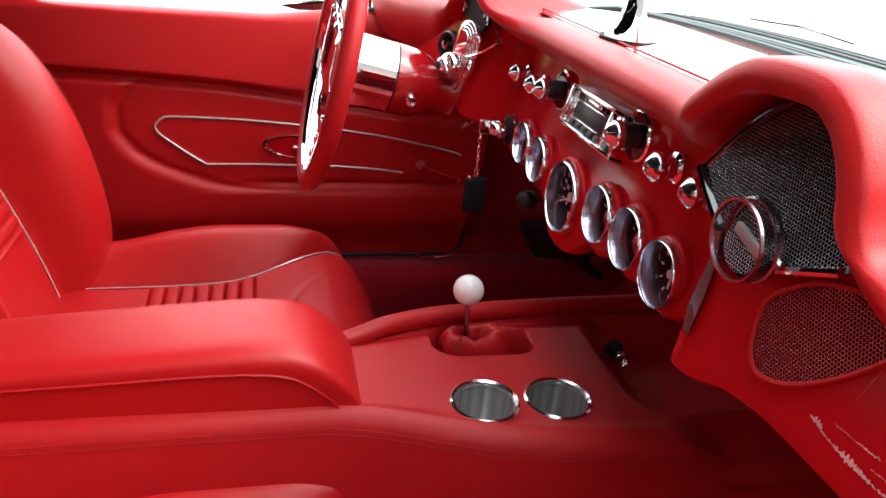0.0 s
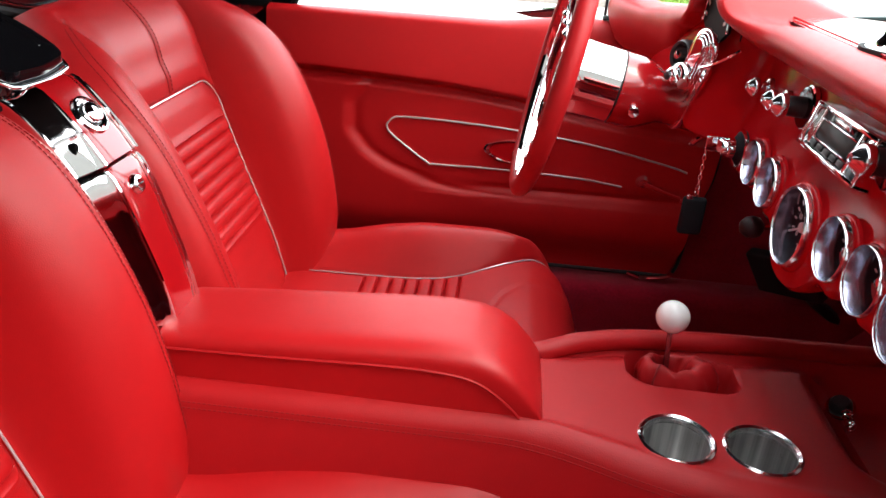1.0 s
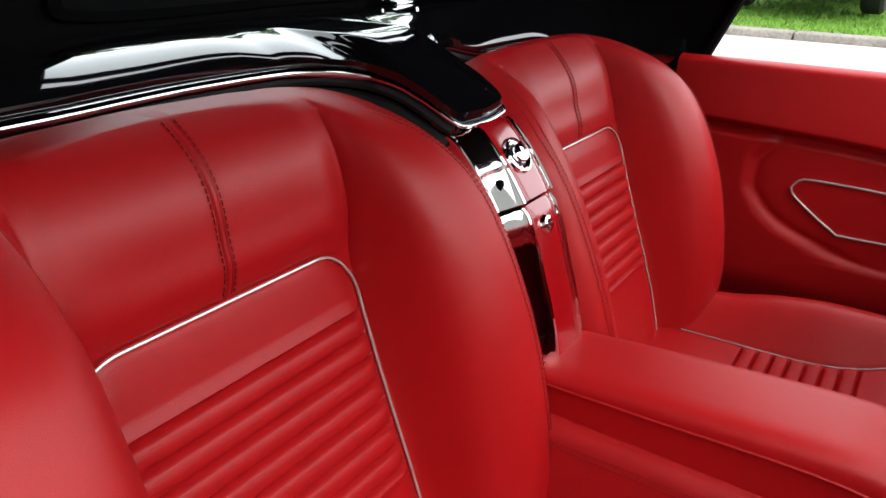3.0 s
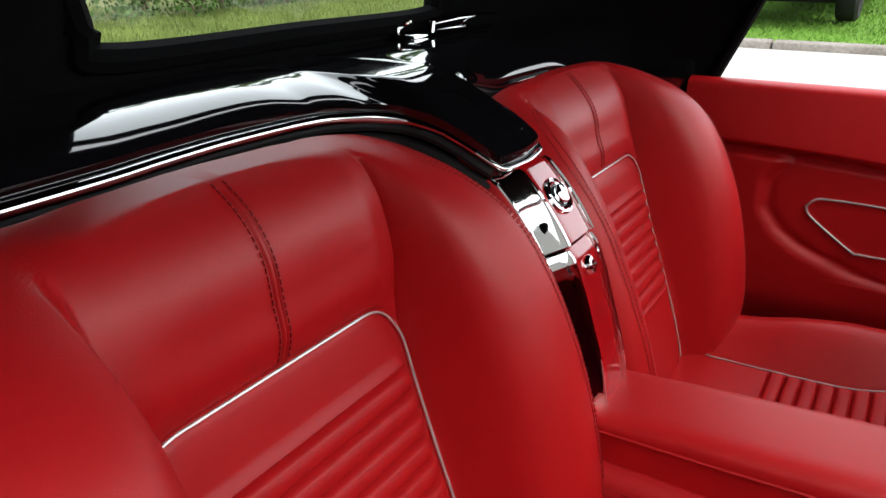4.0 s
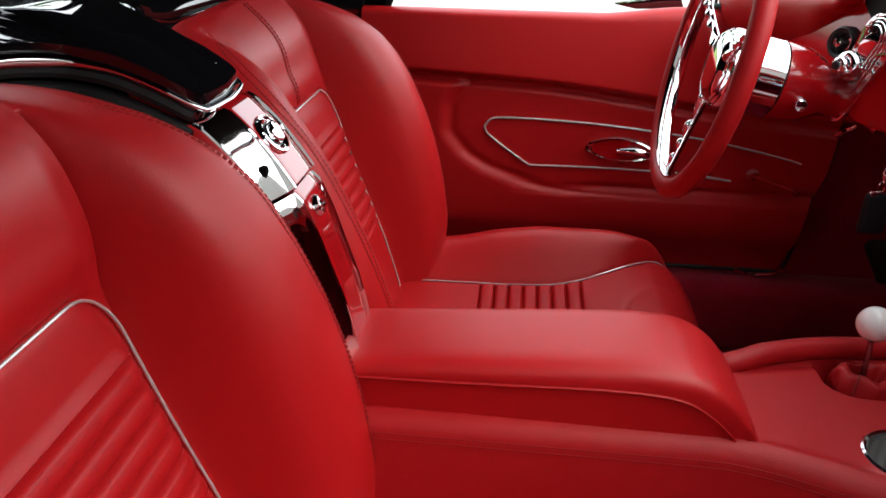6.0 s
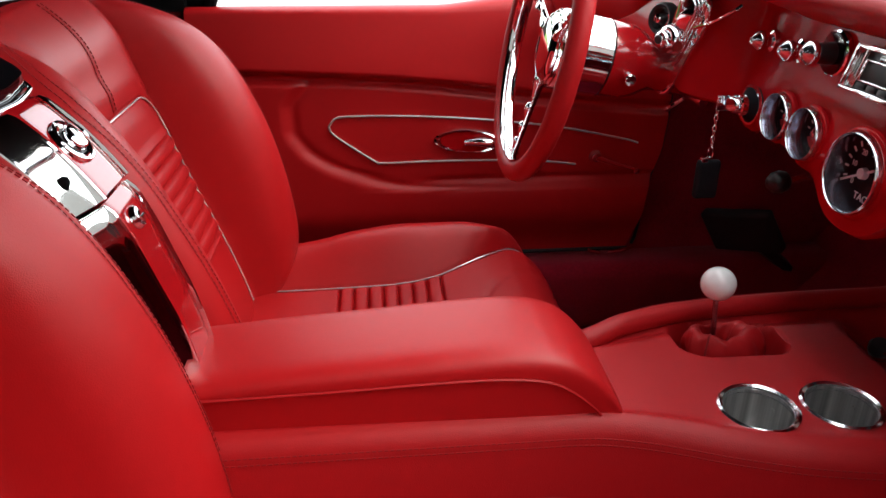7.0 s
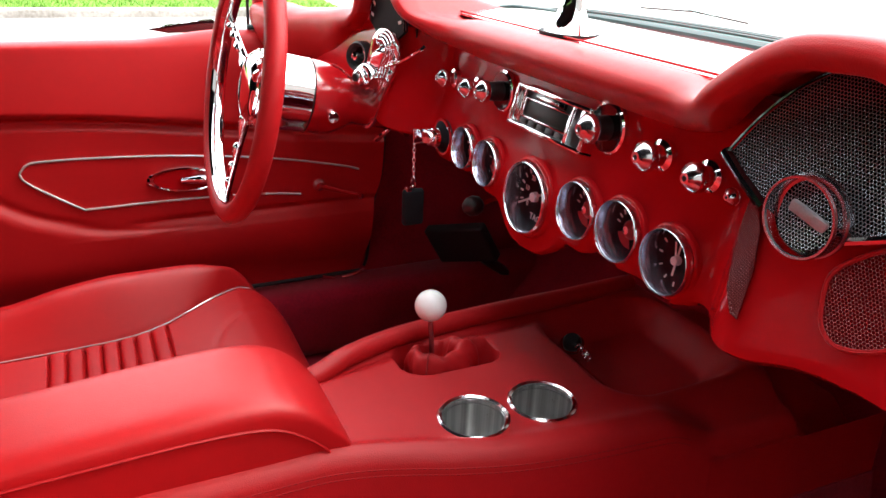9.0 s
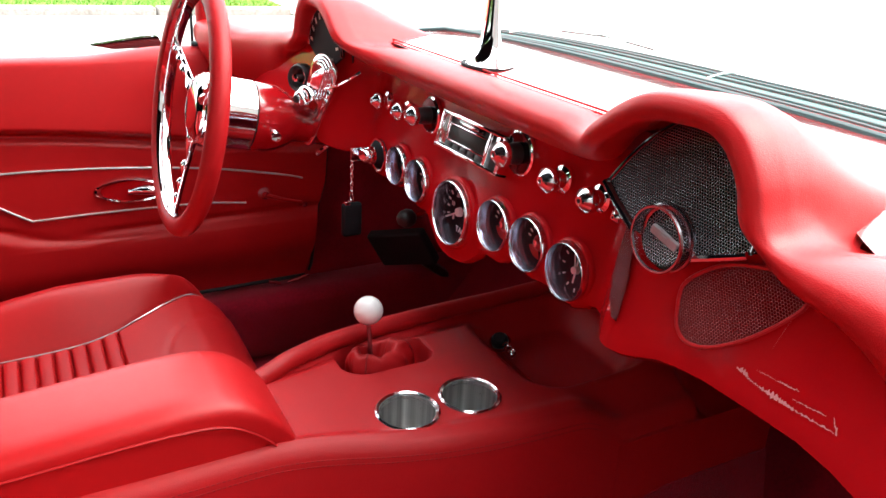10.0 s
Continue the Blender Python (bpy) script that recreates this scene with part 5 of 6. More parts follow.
def hood_section(s, p):
    """Section of an arched hood at a point of its lip: tunnel, padded lip and a roof that falls away forward."""
    side_ = p.y
    dy, yc = s * p.y, s * HOOD_Y
    n_ = Vector((0, dy, p.z - 0.945 + 0.02 * step(-0.07, -0.12, side_))).normalized()
    n_ = n_.lerp(Vector((0, 0, 1)), max(step(-0.09, -0.15, side_), step(0.078, 0.12, side_))).normalized()
    c = Vector((0.309 + 0.030 * step(-0.080, -0.150, side_), yc + dy, p.z)) - n_ * 0.0085
    front = [c - n_ * 0.005 + Vector((0.030, 0, 0)), c - n_ * 0.0085 + Vector((0.014, 0, 0))]
    for a in (-1.15, -0.6, 0.0, 0.55, 1.1):
        front.append(c + n_ * 0.0098 * math.sin(a) + Vector((-0.0110 * math.cos(a), 0, 0)))
    q = c + n_ * 0.0098
    front += [q + Vector((0.010, 0, 0)), q + Vector((0.018, 0, -0.0006))]
    q = front[-1]
    roof = []
    for k in (0.12, 0.25, 0.4, 0.55, 0.7, 0.85, 1.0):
        x, y = q.x + mix(0.062, 0.16, step(0.962, 1.0, p.z)) * k, yc + dy * (1 + 0.06 * k)
        roof.append(Vector((x, y, mix(q.z, cowl_z(x, y) - 0.006, step(0.0, 1.0, k)))))
    return front, roof


def hood_rows(s):
    rows = []
    for p in smooth_path([(0, dy, z) for dy, z in ARCH], 110):
        front, roof = hood_section(s, p)
        keep = step(-0.165, -0.072, p.y) * step(0.144, 0.078, p.y)
        pf, pr = pad_section(s * (HOOD_Y + p.y))
        rows.append(roll_section([a.lerp(b, keep) for a, b in zip(pf, front)], [a.lerp(b, keep) for a, b in zip(pr, roof)]))
    return rows


def pad_rows(y0, y1, n):
    return [roll_section(*pad_section(y)) for y in np.linspace(y0, y1, n)]


in_y, out_y = HOOD_Y - 0.165, HOOD_Y + 0.145
rows = pad_rows(-0.76, -out_y, 26)[:-1] + hood_rows(-1)[::-1] + pad_rows(-in_y, in_y, 30)[1:-1] + hood_rows(1) + pad_rows(out_y, 0.76, 26)[1:]
part("dash_pad", sheet(rows), leather, dash, "padded red leather roll with two arched hoods", 70)

# worn patch with scuffs on the lower dash
rng_s = np.random.default_rng(8)


def scuff(y0, z0, y1, z1, thick, n=30):
    """A ragged thin streak where the paint is rubbed pale."""
    up_, low_ = [], []
    for i in range(n + 1):
        k = i / n
        y, z = mix(y0, y1, k), mix(z0, z1, k) + rng_s.normal(0, 0.00022)
        w = thick * (0.25 + abs(rng_s.normal(0, 0.7))) * math.sin(math.pi * min(1, max(0.02, k))) ** 0.4
        up_.append((y, z + w))
        low_.append((y, z - w * 0.6))
    v = [(dash_x(*q) - 0.0007, *q) for q in up_ + low_]
    return np.array(v), [(i, i + 1, n + 2 + i, n + 1 + i) for i in range(n)]


marks = joined(scuff(-0.382, 0.8752, -0.391, 0.8738, 0.0018, 10), scuff(-0.389, 0.8732, -0.402, 0.8712, 0.0005), scuff(-0.399, 0.8718, -0.422, 0.8712, 0.0019), scuff(-0.420, 0.8712, -0.446, 0.8722, 0.0006), scuff(-0.394, 0.8800, -0.407, 0.8806, 0.0002), scuff(-0.407, 0.8806, -0.421, 0.8820, 0.0005), scuff(-0.419, 0.8762, -0.439, 0.8780, 0.0004), scuff(-0.4425, 0.8795, -0.4475, 0.8715, 0.0014, 12), scuff(-0.398, 0.895, -0.403, 0.919, 0.0003, 16))
tagged(part("scuff", marks, scuff_pale, dash, "pale scuff marks in the red paint"), kind="stuff")

# upper grille under the passenger hood
sp = thing("speaker_grille", (0.32, -HOOD_Y, 0.92), "dark perforated metal speaker grille under the arched hood", "grille")
arc = [(-0.248, 0.945), (-0.258, 0.966), (-0.272, 0.985), (-0.292, 1.000), (-0.312, 1.006), (-0.334, 1.005), (-0.351, 0.995), (-0.362, 0.980), (-0.369, 0.962), (-0.372, 0.942), (-0.334, 0.926), (-0.31, 0.920), (-0.284, 0.926)]
part("mesh", plate([(0.304 + 0.36 * (z - 0.92), y, z) for y, z in arc], 0.003, 0), grille_metal, sp, "perforated metal mesh")
part("frame_strip", tube([(0.312, -0.246, 0.946), (0.310, -0.262, 0.936), (0.307, -0.284, 0.925)], 0.0035, 8), black_gloss, sp, "dark glossy edge strip")
part("lower_strip", tube([(0.306, -0.330, 0.923), (0.306, -0.350, 0.932), (0.307, -0.372, 0.942)], 0.0026, 8), chrome, sp)
part("rim", tube(smooth_path([(0.301 + 0.36 * (z - 0.92), y, z) for y, z in arc[:10]], 50), 0.0010, 6), black_gloss, sp)
emblem = thing("round_emblem", (0.302, -0.316, 0.932), "round dark chrome emblem bezel on the speaker grille", "emblem")
em = face_x((0.305, -0.316, 0.932)) @ Matrix.Diagonal((0.88, 0.88, 0.62, 1))
part("base_ring", ring([(0.0205, 0.0), (0.0250, 0.0), (0.0250, 0.004), (0.0235, 0.0055), (0.0205, 0.004)], em, 48), dark_chrome, emblem, "dark chrome ring")
dome = part("clear_cap", ring([(0.0238, 0.004), (0.0242, 0.018), (0.0225, 0.0185), (0.0222, 0.004)], em, 56), cap_clear, emblem, "thick clear plastic cap wall")
dome.visible_shadow = False
part("front_rim", ring([(0.0222, 0.0175), (0.0246, 0.0175), (0.0240, 0.0198), (0.0226, 0.0196)], em, 48), dark_chrome, emblem)
part("mesh_disc", lathe([(0.001, 0.003), (0.021, 0.002), (0.021, -0.002), (0.001, -0.002)], face_x((0.304, -0.316, 0.932), (-1, 0, 0.36)) @ Matrix.Scale(0.86, 4), 40), grille_metal, emblem)
badge = part("badge", joined(box((-0.0135, -0.0036, 0.003), (0.0135, 0.0036, 0.0085), 0.0014, m=em @ Matrix.Rotation(radians(-15), 4, "Z")), box((-0.004, -0.0022, 0.0085), (0.004, 0.0022, 0.0096), 0.0006, m=em @ Matrix.Rotation(radians(-15), 4, "Z"))), pewter, emblem, "small pewter bar badge")

slit = thing("side_grille", (0.32, -0.275, 0.89), "narrow perforated metal grille on the dash return", "grille")
part("mesh", plate([(dash_x(y, z) - 0.003, y, z) for y, z in ((-0.256, 0.925), (-0.252, 0.90), (-0.256, 0.885), (-0.268, 0.868), (-0.281, 0.859), (-0.287, 0.858), (-0.286, 0.89), (-0.281, 0.91), (-0.268, 0.925))], 0.0008, 0), grille_red, slit)
low = thing("lower_speaker", (0.30, -0.37, 0.90), "red-backed perforated speaker grille in the lower dash", "speaker")
lo_out = [(-0.330, 0.904), (-0.332, 0.887), (-0.337, 0.877), (-0.347, 0.873), (-0.364, 0.879), (-0.386, 0.897), (-0.406, 0.922), (-0.407, 0.933), (-0.396, 0.937), (-0.380, 0.936), (-0.357, 0.929), (-0.341, 0.918)]
lo_path = smooth_path([(dash_x(y, z) - 0.003, y, z) for y, z in lo_out], 60, closed=True)
part("mesh", plate(lo_path, 0.003, 0), grille_red, low)
part("rim", tube(lo_path, 0.0014, 6, closed=True), leather_smooth, low)

# gauges
GAUGE_Z = 0.846
gauge_wall = shader("gauge_wall", (0.42, 0.42, 0.48), 0.2, metal=0.9, vary=0.2, patch=20)


def gauge(y, z, r, label, marks, needle, big=False):
    g = thing("gauge", (0.33, y, z), label, "gauge", "row of dash gauges")
    x = dash_x(y, z)
    tilt = Vector((-1, 0, 0.06))
    m = face_x((x, y, z), tilt)
    part("gauge_pod", ring([(r * 1.02, -0.004), (r * 1.03, 0.0008), (r * 1.06, 0.0011), (r * 1.10, 0.0005), (r * 1.14, -0.0008), (r * 1.15, -0.004)], m, 48), paint, dash, "raised red ring round a gauge")
    part("bezel", ring([(r * 0.955, 0.002), (r * 0.962, 0.0060), (r * 0.98, 0.0070), (r * 1.000, 0.0064), (r * 1.018, 0.0040), (r * 1.024, -0.002), (r * 0.955, -0.003)], m, 88), bezel_chrome, g, "round chrome bezel")
    part("face", lathe([(0.0005, -0.010), (r * 0.96, -0.010), (r * 0.96, -0.013), (0.0005, -0.013)], m, 40), dial_black, g, "dark dial face")
    part("dial_wall", ring([(r * 0.945, 0.0050), (r * (0.92 if big else 0.885), -0.0098), (r * 0.96, -0.0098), (r * 0.96, 0.0055)], m, 48), gauge_wall, g, "sloped inner ring")
    tick = []
    for a in np.linspace(*marks):
        q = m @ Matrix.Rotation(a, 4, "Z")
        tick.append(box((r * (0.70 if big else 0.54), -r * 0.025, -0.010), (r * (0.84 if big else 0.70), r * 0.025, -0.0094), 0, m=q))
    part("scale_marks", joined(*tick), dial_mark, g, "pale scale marks")
    if not big:
        wedge = [m @ Vector((r * 0.5 * math.cos(a) * k, r * 0.5 * math.sin(a) * k, -0.0096)) for a, k in [(marks[0] + 3.4, 0.2)] + [(marks[0] + 3.4 + t * 0.12, 1.25) for t in range(12)]]
        part("red_sector", plate(wedge, 0.0006, 0), dial_red, g)
    if not big:
        part("hub_cone", lathe([(0.0005, -0.004), (r * 0.12, -0.0045), (r * 0.30, -0.0088), (r * 0.32, -0.010)], m, 28), dial_red, g, "red center cone")
    q = m @ Matrix.Rotation(needle, 4, "Z")
    n_ = part("needle", joined(box((-r * 0.5 if big else -r * 0.15, -r * 0.028, -0.0078), (r * (0.86 if big else 0.70), r * 0.028, -0.007), 0, m=q), lathe([(0.0005, -0.004), (r * 0.13, -0.0045), (r * 0.15, -0.009), (0.0005, -0.009)], m, 20)), chrome if not big else dial_mark, g, "slim needle")
    p = part("lens", lathe([(0.0005, 0.0062), (r * 0.5, 0.0058), (r * 0.95, 0.0046), (r * 0.95, 0.0040), (0.0005, 0.0052)], m, 40), lens_glass, g, "clear glass lens")
    p.visible_shadow = False
    return g, m


def lettering(body, size, m, material, parent, name="lettering", depth=0.0003):
    cu = bpy.data.curves.new(name, "FONT")
    cu.body, cu.size, cu.extrude, cu.align_x, cu.align_y = body, size, depth, "CENTER", "CENTER"
    tmp = bpy.data.objects.new("tmp", cu)
    scene.collection.objects.link(tmp)
    me = bpy.data.meshes.new_from_object(tmp.evaluated_get(bpy.context.evaluated_depsgraph_get()))
    bpy.data.objects.remove(tmp)
    bm = bmesh.new()
    bm.from_mesh(me)
    bm.transform(m)
    bpy.data.meshes.remove(me)
    return part(name, bm, material, parent)


# angle from a dial's first axis to its own right
dial_right = face_x((0, 0, 0), (-1, 0, 0.06)).inverted().to_3x3() @ Vector((0, -1, 0))
TURN = math.atan2(dial_right.y, dial_right.x)
up = math.pi / 2
gauge(0.129, GAUGE_Z - 0.002, 0.0225, "small round chrome dash gauge", (up - 1.4, up + 1.4, 7), up + 0.5)
gauge(0.077, GAUGE_Z - 0.004, 0.0235, "small round chrome dash gauge", (up - 1.4, up + 1.4, 7), up - 0.6)
gauge(-0.078, GAUGE_Z, 0.0245, "small round chrome dash gauge with red sector", (up - 1.4, up + 1.4, 9), up + 0.2)
gauge(-0.132, GAUGE_Z + 0.002, 0.0245, "small round chrome dash gauge with red sector", (up - 1.4, up + 1.4, 9), up - 0.9)
clock, cm = gauge(-0.188, GAUGE_Z, 0.0245, "round chrome dash clock with two pointers", (0.0, math.tau * 11 / 12, 12), up - 0.1, True)
part("minute_pointer", box((-0.001, -0.0006, -0.0068), (0.014, 0.0006, -0.0062), 0, m=cm @ Matrix.Rotation(up + 0.25, 4, "Z")), dial_mark, clock)
tach, tm = gauge(-0.002, 0.832, 0.0335, "large round chrome tachometer", (-0.35, math.pi + 0.35, 13), TURN + radians(208), True)


tr = tm @ Matrix.Rotation(TURN, 4, "Z")
lettering("TACH", 0.0088, tr @ Matrix.Translation((0.005, -0.0205, -0.0096)), dial_mark, tach)
for body, a in (("0", 218), ("10", 168), ("20", 120), ("30", 75), ("40", 30), ("50", -10)):
    lettering(body, 0.0068, tr @ Matrix.Translation((0.0175 * math.cos(radians(a)), 0.0175 * math.sin(radians(a)), -0.0096)), dial_mark, tach, "numeral")


def chrome_knob(y, z, r, long, label, disc=0.0):
    t = thing("dash_knob", (0.34, y, z), label, "knob", "row of dash knobs")
    x = dash_x(y, z)
    m = face_x((x, y, z), (-1, 0, 0.03))
    if disc:
        d_ = part("backing_disc", lathe([(0.001, 0.005), (disc * 0.9, 0.005), (disc, 0.002), (disc, -0.002), (0.001, -0.002)], m, 40), black_gloss, t, "black round backing disc")
        part("disc_ring", ring([(disc * 0.93, 0.004), (disc * 1.03, 0.003), (disc * 1.03, -0.001), (disc * 0.93, -0.001)], m, 40), chrome, d_)
        part("collar", lathe([(0.001, long * 0.62), (disc * 0.44, long * 0.6), (disc * 0.50, 0.004), (0.001, 0.004)], m, 32), black_plastic, t, "black outer collar")
    else:
        part("collar", lathe([(0.001, long * 0.6), (r * 0.7, long * 0.6), (r * 0.72, 0.006), (r * 1.05, 0.004), (r * 1.1, -0.001), (0.001, -0.001)], m, 28), chrome, t)
    part("cap", lathe([(0.0005, long - 0.0008), (r * 0.17, long - 0.0008), (r * 0.2, long), (r * 0.36, long), (r * 0.44, long - r * 0.07), (r * 0.92, long - r * 0.52), (r, long - r * 0.66), (r * 1.0, long - r * 1.1), (r * 0.9, long - r * 1.25), (0.0005, long - r * 1.25)], m, 40), bezel_chrome, t, "domed chrome cap")
    part("cap_dot", lathe([(0.0003, long - 0.0002), (r * 0.15, long - 0.0003), (r * 0.15, long - 0.0012)], m, 16), black_plastic, t)


KNOB_Z = 0.905
chrome_knob(0.199, KNOB_Z - 0.001, 0.0105, 0.024, "small chrome pull knob on the dash")
chrome_knob(0.143, KNOB_Z - 0.001, 0.0105, 0.024, "small chrome pull knob on the dash")
chrome_knob(0.091, KNOB_Z + 0.006, 0.0108, 0.034, "chrome radio knob with a black collar", 0.020)
chrome_knob(-0.079, KNOB_Z + 0.010, 0.0118, 0.032, "large chrome radio knob with a black collar", 0.021)
chrome_knob(-0.146, KNOB_Z + 0.006, 0.0112, 0.028, "chrome pull knob on the dash")
chrome_knob(-0.195, KNOB_Z + 0.005, 0.0108, 0.026, "chrome pull knob on the dash")
chrome_knob(-0.220, KNOB_Z - 0.001, 0.006, 0.010, "tiny chrome push button on the dash")

# radio
radio = thing("car_radio", (0.35, 0, 0.907), "chrome-framed car radio with a dark display", "radio")
rx = dash_x(0, 0.907) - 0.008
rm = Matrix.Translation((rx, -0.005, 0.9075)) @ Matrix.Rotation(radians(16), 4, "Y")


def rbox(y0, y1, z0, z1, x0, x1, bevel=0.001):
    return box((x0, y0, z0), (x1, y1, z1), bevel, m=rm)


W, Hh = 0.060, 0.0195
frame_bar = joined(rbox(-W, W, Hh - 0.004, Hh, -0.004, 0.014), rbox(-W, W, -Hh, -Hh + 0.004, -0.004, 0.014), rbox(-W, -W + 0.005, -Hh, Hh, -0.004, 0.014), rbox(W - 0.006, W, -Hh, Hh, -0.004, 0.014))
part("frame", frame_bar, chrome, radio, "polished chrome frame")
part("body", rbox(-W + 0.004, W - 0.004, -Hh + 0.003, Hh - 0.003, 0.003, 0.03), black_plastic, radio)
part("right_divider", rbox(-W + 0.024, -W + 0.029, -Hh + 0.003, Hh - 0.003, -0.003, 0.012), chrome, radio)
part("left_band", rbox(W - 0.014, W - 0.006, -Hh + 0.004, Hh - 0.004, 0.0, 0.012), steel, radio)
part("display_frame", joined(rbox(-0.030, 0.044, 0.0075, 0.0090, -0.001, 0.006, 0.0004), rbox(-0.030, 0.044, -0.0090, -0.0075, -0.001, 0.006, 0.0004), rbox(-0.030, -0.0275, -0.0076, 0.0076, -0.001, 0.006, 0.0004), rbox(0.0415, 0.044, -0.0076, 0.0076, -0.001, 0.006, 0.0004)), chrome, radio)
part("display", rbox(-0.026, 0.042, -0.0072, 0.0072, 0.001, 0.006, 0.0005), lcd, radio, "dark green-grey display")
for i in range(5):
    y = 0.037 - i * 0.0145
    part("preset_button", rbox(y - 0.006, y + 0.006, -0.0148, -0.0098, -0.001, 0.006, 0.0008), black_plastic, radio)
part("logo_plate", rbox(-0.016, 0.030, 0.0098, 0.0148, -0.0005, 0.006, 0.0008), black_gloss, radio)
part("logo_bar", rbox(-0.008, 0.022, 0.0108, 0.0138, -0.0012, 0.001, 0.0004), steel, radio)
part("corner_cap", rbox(-W + 0.006, -W + 0.016, Hh - 0.012, Hh - 0.004, -0.003, 0.006), chrome, radio)

# ignition, keys
ign = thing("ignition_switch", (0.33, 0.183, 0.842), "chrome ignition switch with a ribbed dark bezel", "switch")
im = face_x((dash_x(0.183, 0.842), 0.183, 0.842))
part("bezel", lathe([(0.0005, 0.010), (0.009, 0.010), (0.012, 0.007), (0.018, 0.003), (0.0195, -0.002), (0.0005, -0.002)], im, 40), dial_black, ign, "dark engraved bezel")
part("outer_ring", ring([(0.018, 0.0), (0.0205, 0.0), (0.0205, 0.003), (0.018, 0.003)], im, 40), chrome, ign)
part("cylinder", lathe([(0.0005, 0.022), (0.007, 0.022), (0.0085, 0.020), (0.0085, 0.015), (0.0105, 0.014), (0.0105, 0.008), (0.0005, 0.008)], im, 32), chrome, ign)
keys = thing("car_keys", (0.30, 0.19, 0.79), "black key fob hanging on a chain from the ignition", "keys")
kx, ky = 0.316, 0.188
part("key", joined(box((kx - 0.012, ky - 0.001, 0.835), (kx + 0.012, ky + 0.001, 0.852), 0.0008), box((kx + 0.008, ky - 0.0012, 0.840), (kx + 0.028, ky + 0.0012, 0.845), 0.0004)), chrome, keys, "nickel key in the switch")
for i in range(7):
    z = 0.833 - i * 0.0055
    a = i % 2
    link = [(kx - 0.010 + (0.0018 * math.cos(t) if a else 0), ky + (0 if a else 0.0018 * math.cos(t)), z + 0.0034 * math.sin(t)) for t in np.linspace(0, math.tau, 14, endpoint=False)]
    part("chain_link", tube(link, 0.0006, 5, closed=True), chrome, keys)
part("key_ring", tube([(kx - 0.010, ky + 0.006 * math.cos(t), 0.790 + 0.006 * math.sin(t)) for t in np.linspace(0, math.tau, 24, endpoint=False)], 0.0009, 6, closed=True), chrome, keys)
part("fob", box((kx - 0.023, ky - 0.005, 0.738), (kx + 0.003, ky + 0.005, 0.782), 0.004, 3), dial_black, keys, "black plastic fob")
part("fob_clip", box((kx - 0.020, ky - 0.004, 0.777), (kx - 0.013, ky + 0.004, 0.785), 0.001), chrome, keys)

# ---- steering column and wheel ----
AX = Vector((0.98, 0, -0.196)).normalized()
HUB = Vector((0.147, 0.324, 0.880))
column = thing("steering_column", HUB, "red painted steering column with a chrome bell", "steering column")


def along(d):
    return Matrix.Translation(HUB + AX * d) @ AX.to_track_quat("Z", "Y").to_matrix().to_4x4()


part("bell", lathe([(0.024, 0.000), (0.034, 0.002), (0.0395, 0.006), (0.0400, 0.0085), (0.0425, 0.0095), (0.0432, 0.0125), (0.0455, 0.0135), (0.0465, 0.018), (0.0462, 0.030), (0.0452, 0.050), (0.0448, 0.066), (0.0450, 0.0715), (0.030, 0.0715)], along(0), 64), chrome, column, "polished chrome bell")
part("gap_ring", lathe([(0.040, 0.0715), (0.0435, 0.072), (0.0435, 0.0735), (0.040, 0.074)], along(0), 48), black_plastic, column)
part("shroud", lathe([(0.040, 0.0735), (0.0448, 0.074), (0.0442, 0.095), (0.0425, 0.106), (0.037, 0.119), (0.030, 0.130), (0.0275, 0.136), (0.0265, 0.142), (0.0265, 0.26), (0.02, 0.26)], along(0), 48), body_paint, column, "glossy red shroud")
pg = HUB + AX * 0.092 + Vector((0, -0.043, -0.008))
peg = part("tilt_lever", lathe([(0.0005, 0.020), (0.006, 0.0195), (0.0068, 0.017), (0.0068, 0.008), (0.004, 0.007), (0.004, -0.006)], face_x(pg, (-0.05, -1, -0.15)), 20), chrome, column, "short ribbed steel lever")
part("lever_boot", lathe([(0.0005, 0.004), (0.006, 0.003), (0.007, -0.004)], face_x(pg + Vector((-0.002, 0.006, 0.001)), (-0.05, -1, -0.15)), 16), rubber, peg)
part("signal_lever", tube([HUB + AX * 0.135 + Vector((0, -0.02, 0.02)), HUB + AX * 0.14 + Vector((0, -0.045, 0.032)), HUB + AX * 0.14 + Vector((0, -0.062, 0.036))], [0.003, 0.003, 0.006], 10), chrome, column)
cover = thing("column_cover", (0.31, 0.30, 0.87), "stepped chrome column cover plate on the dash", "cover plate")
lean = Matrix.Translation((0.297, 0.300, 0.87)) @ Matrix.Rotation(radians(16), 4, "Z") @ Matrix.Rotation(radians(24), 4, "X") @ Matrix.Translation((-0.303, -0.306, -0.87))
leaf = [(0.0, 0.812), (0.020, 0.818), (0.034, 0.834), (0.040, 0.858), (0.043, 0.885), (0.049, 0.912), (0.050, 0.932), (0.040, 0.950), (0.020, 0.958), (0.0, 0.960)]
leaf = [(y * 0.56, z) for y, z in leaf]
leaf = leaf + [(-y, z) for y, z in leaf[-2:0:-1]]
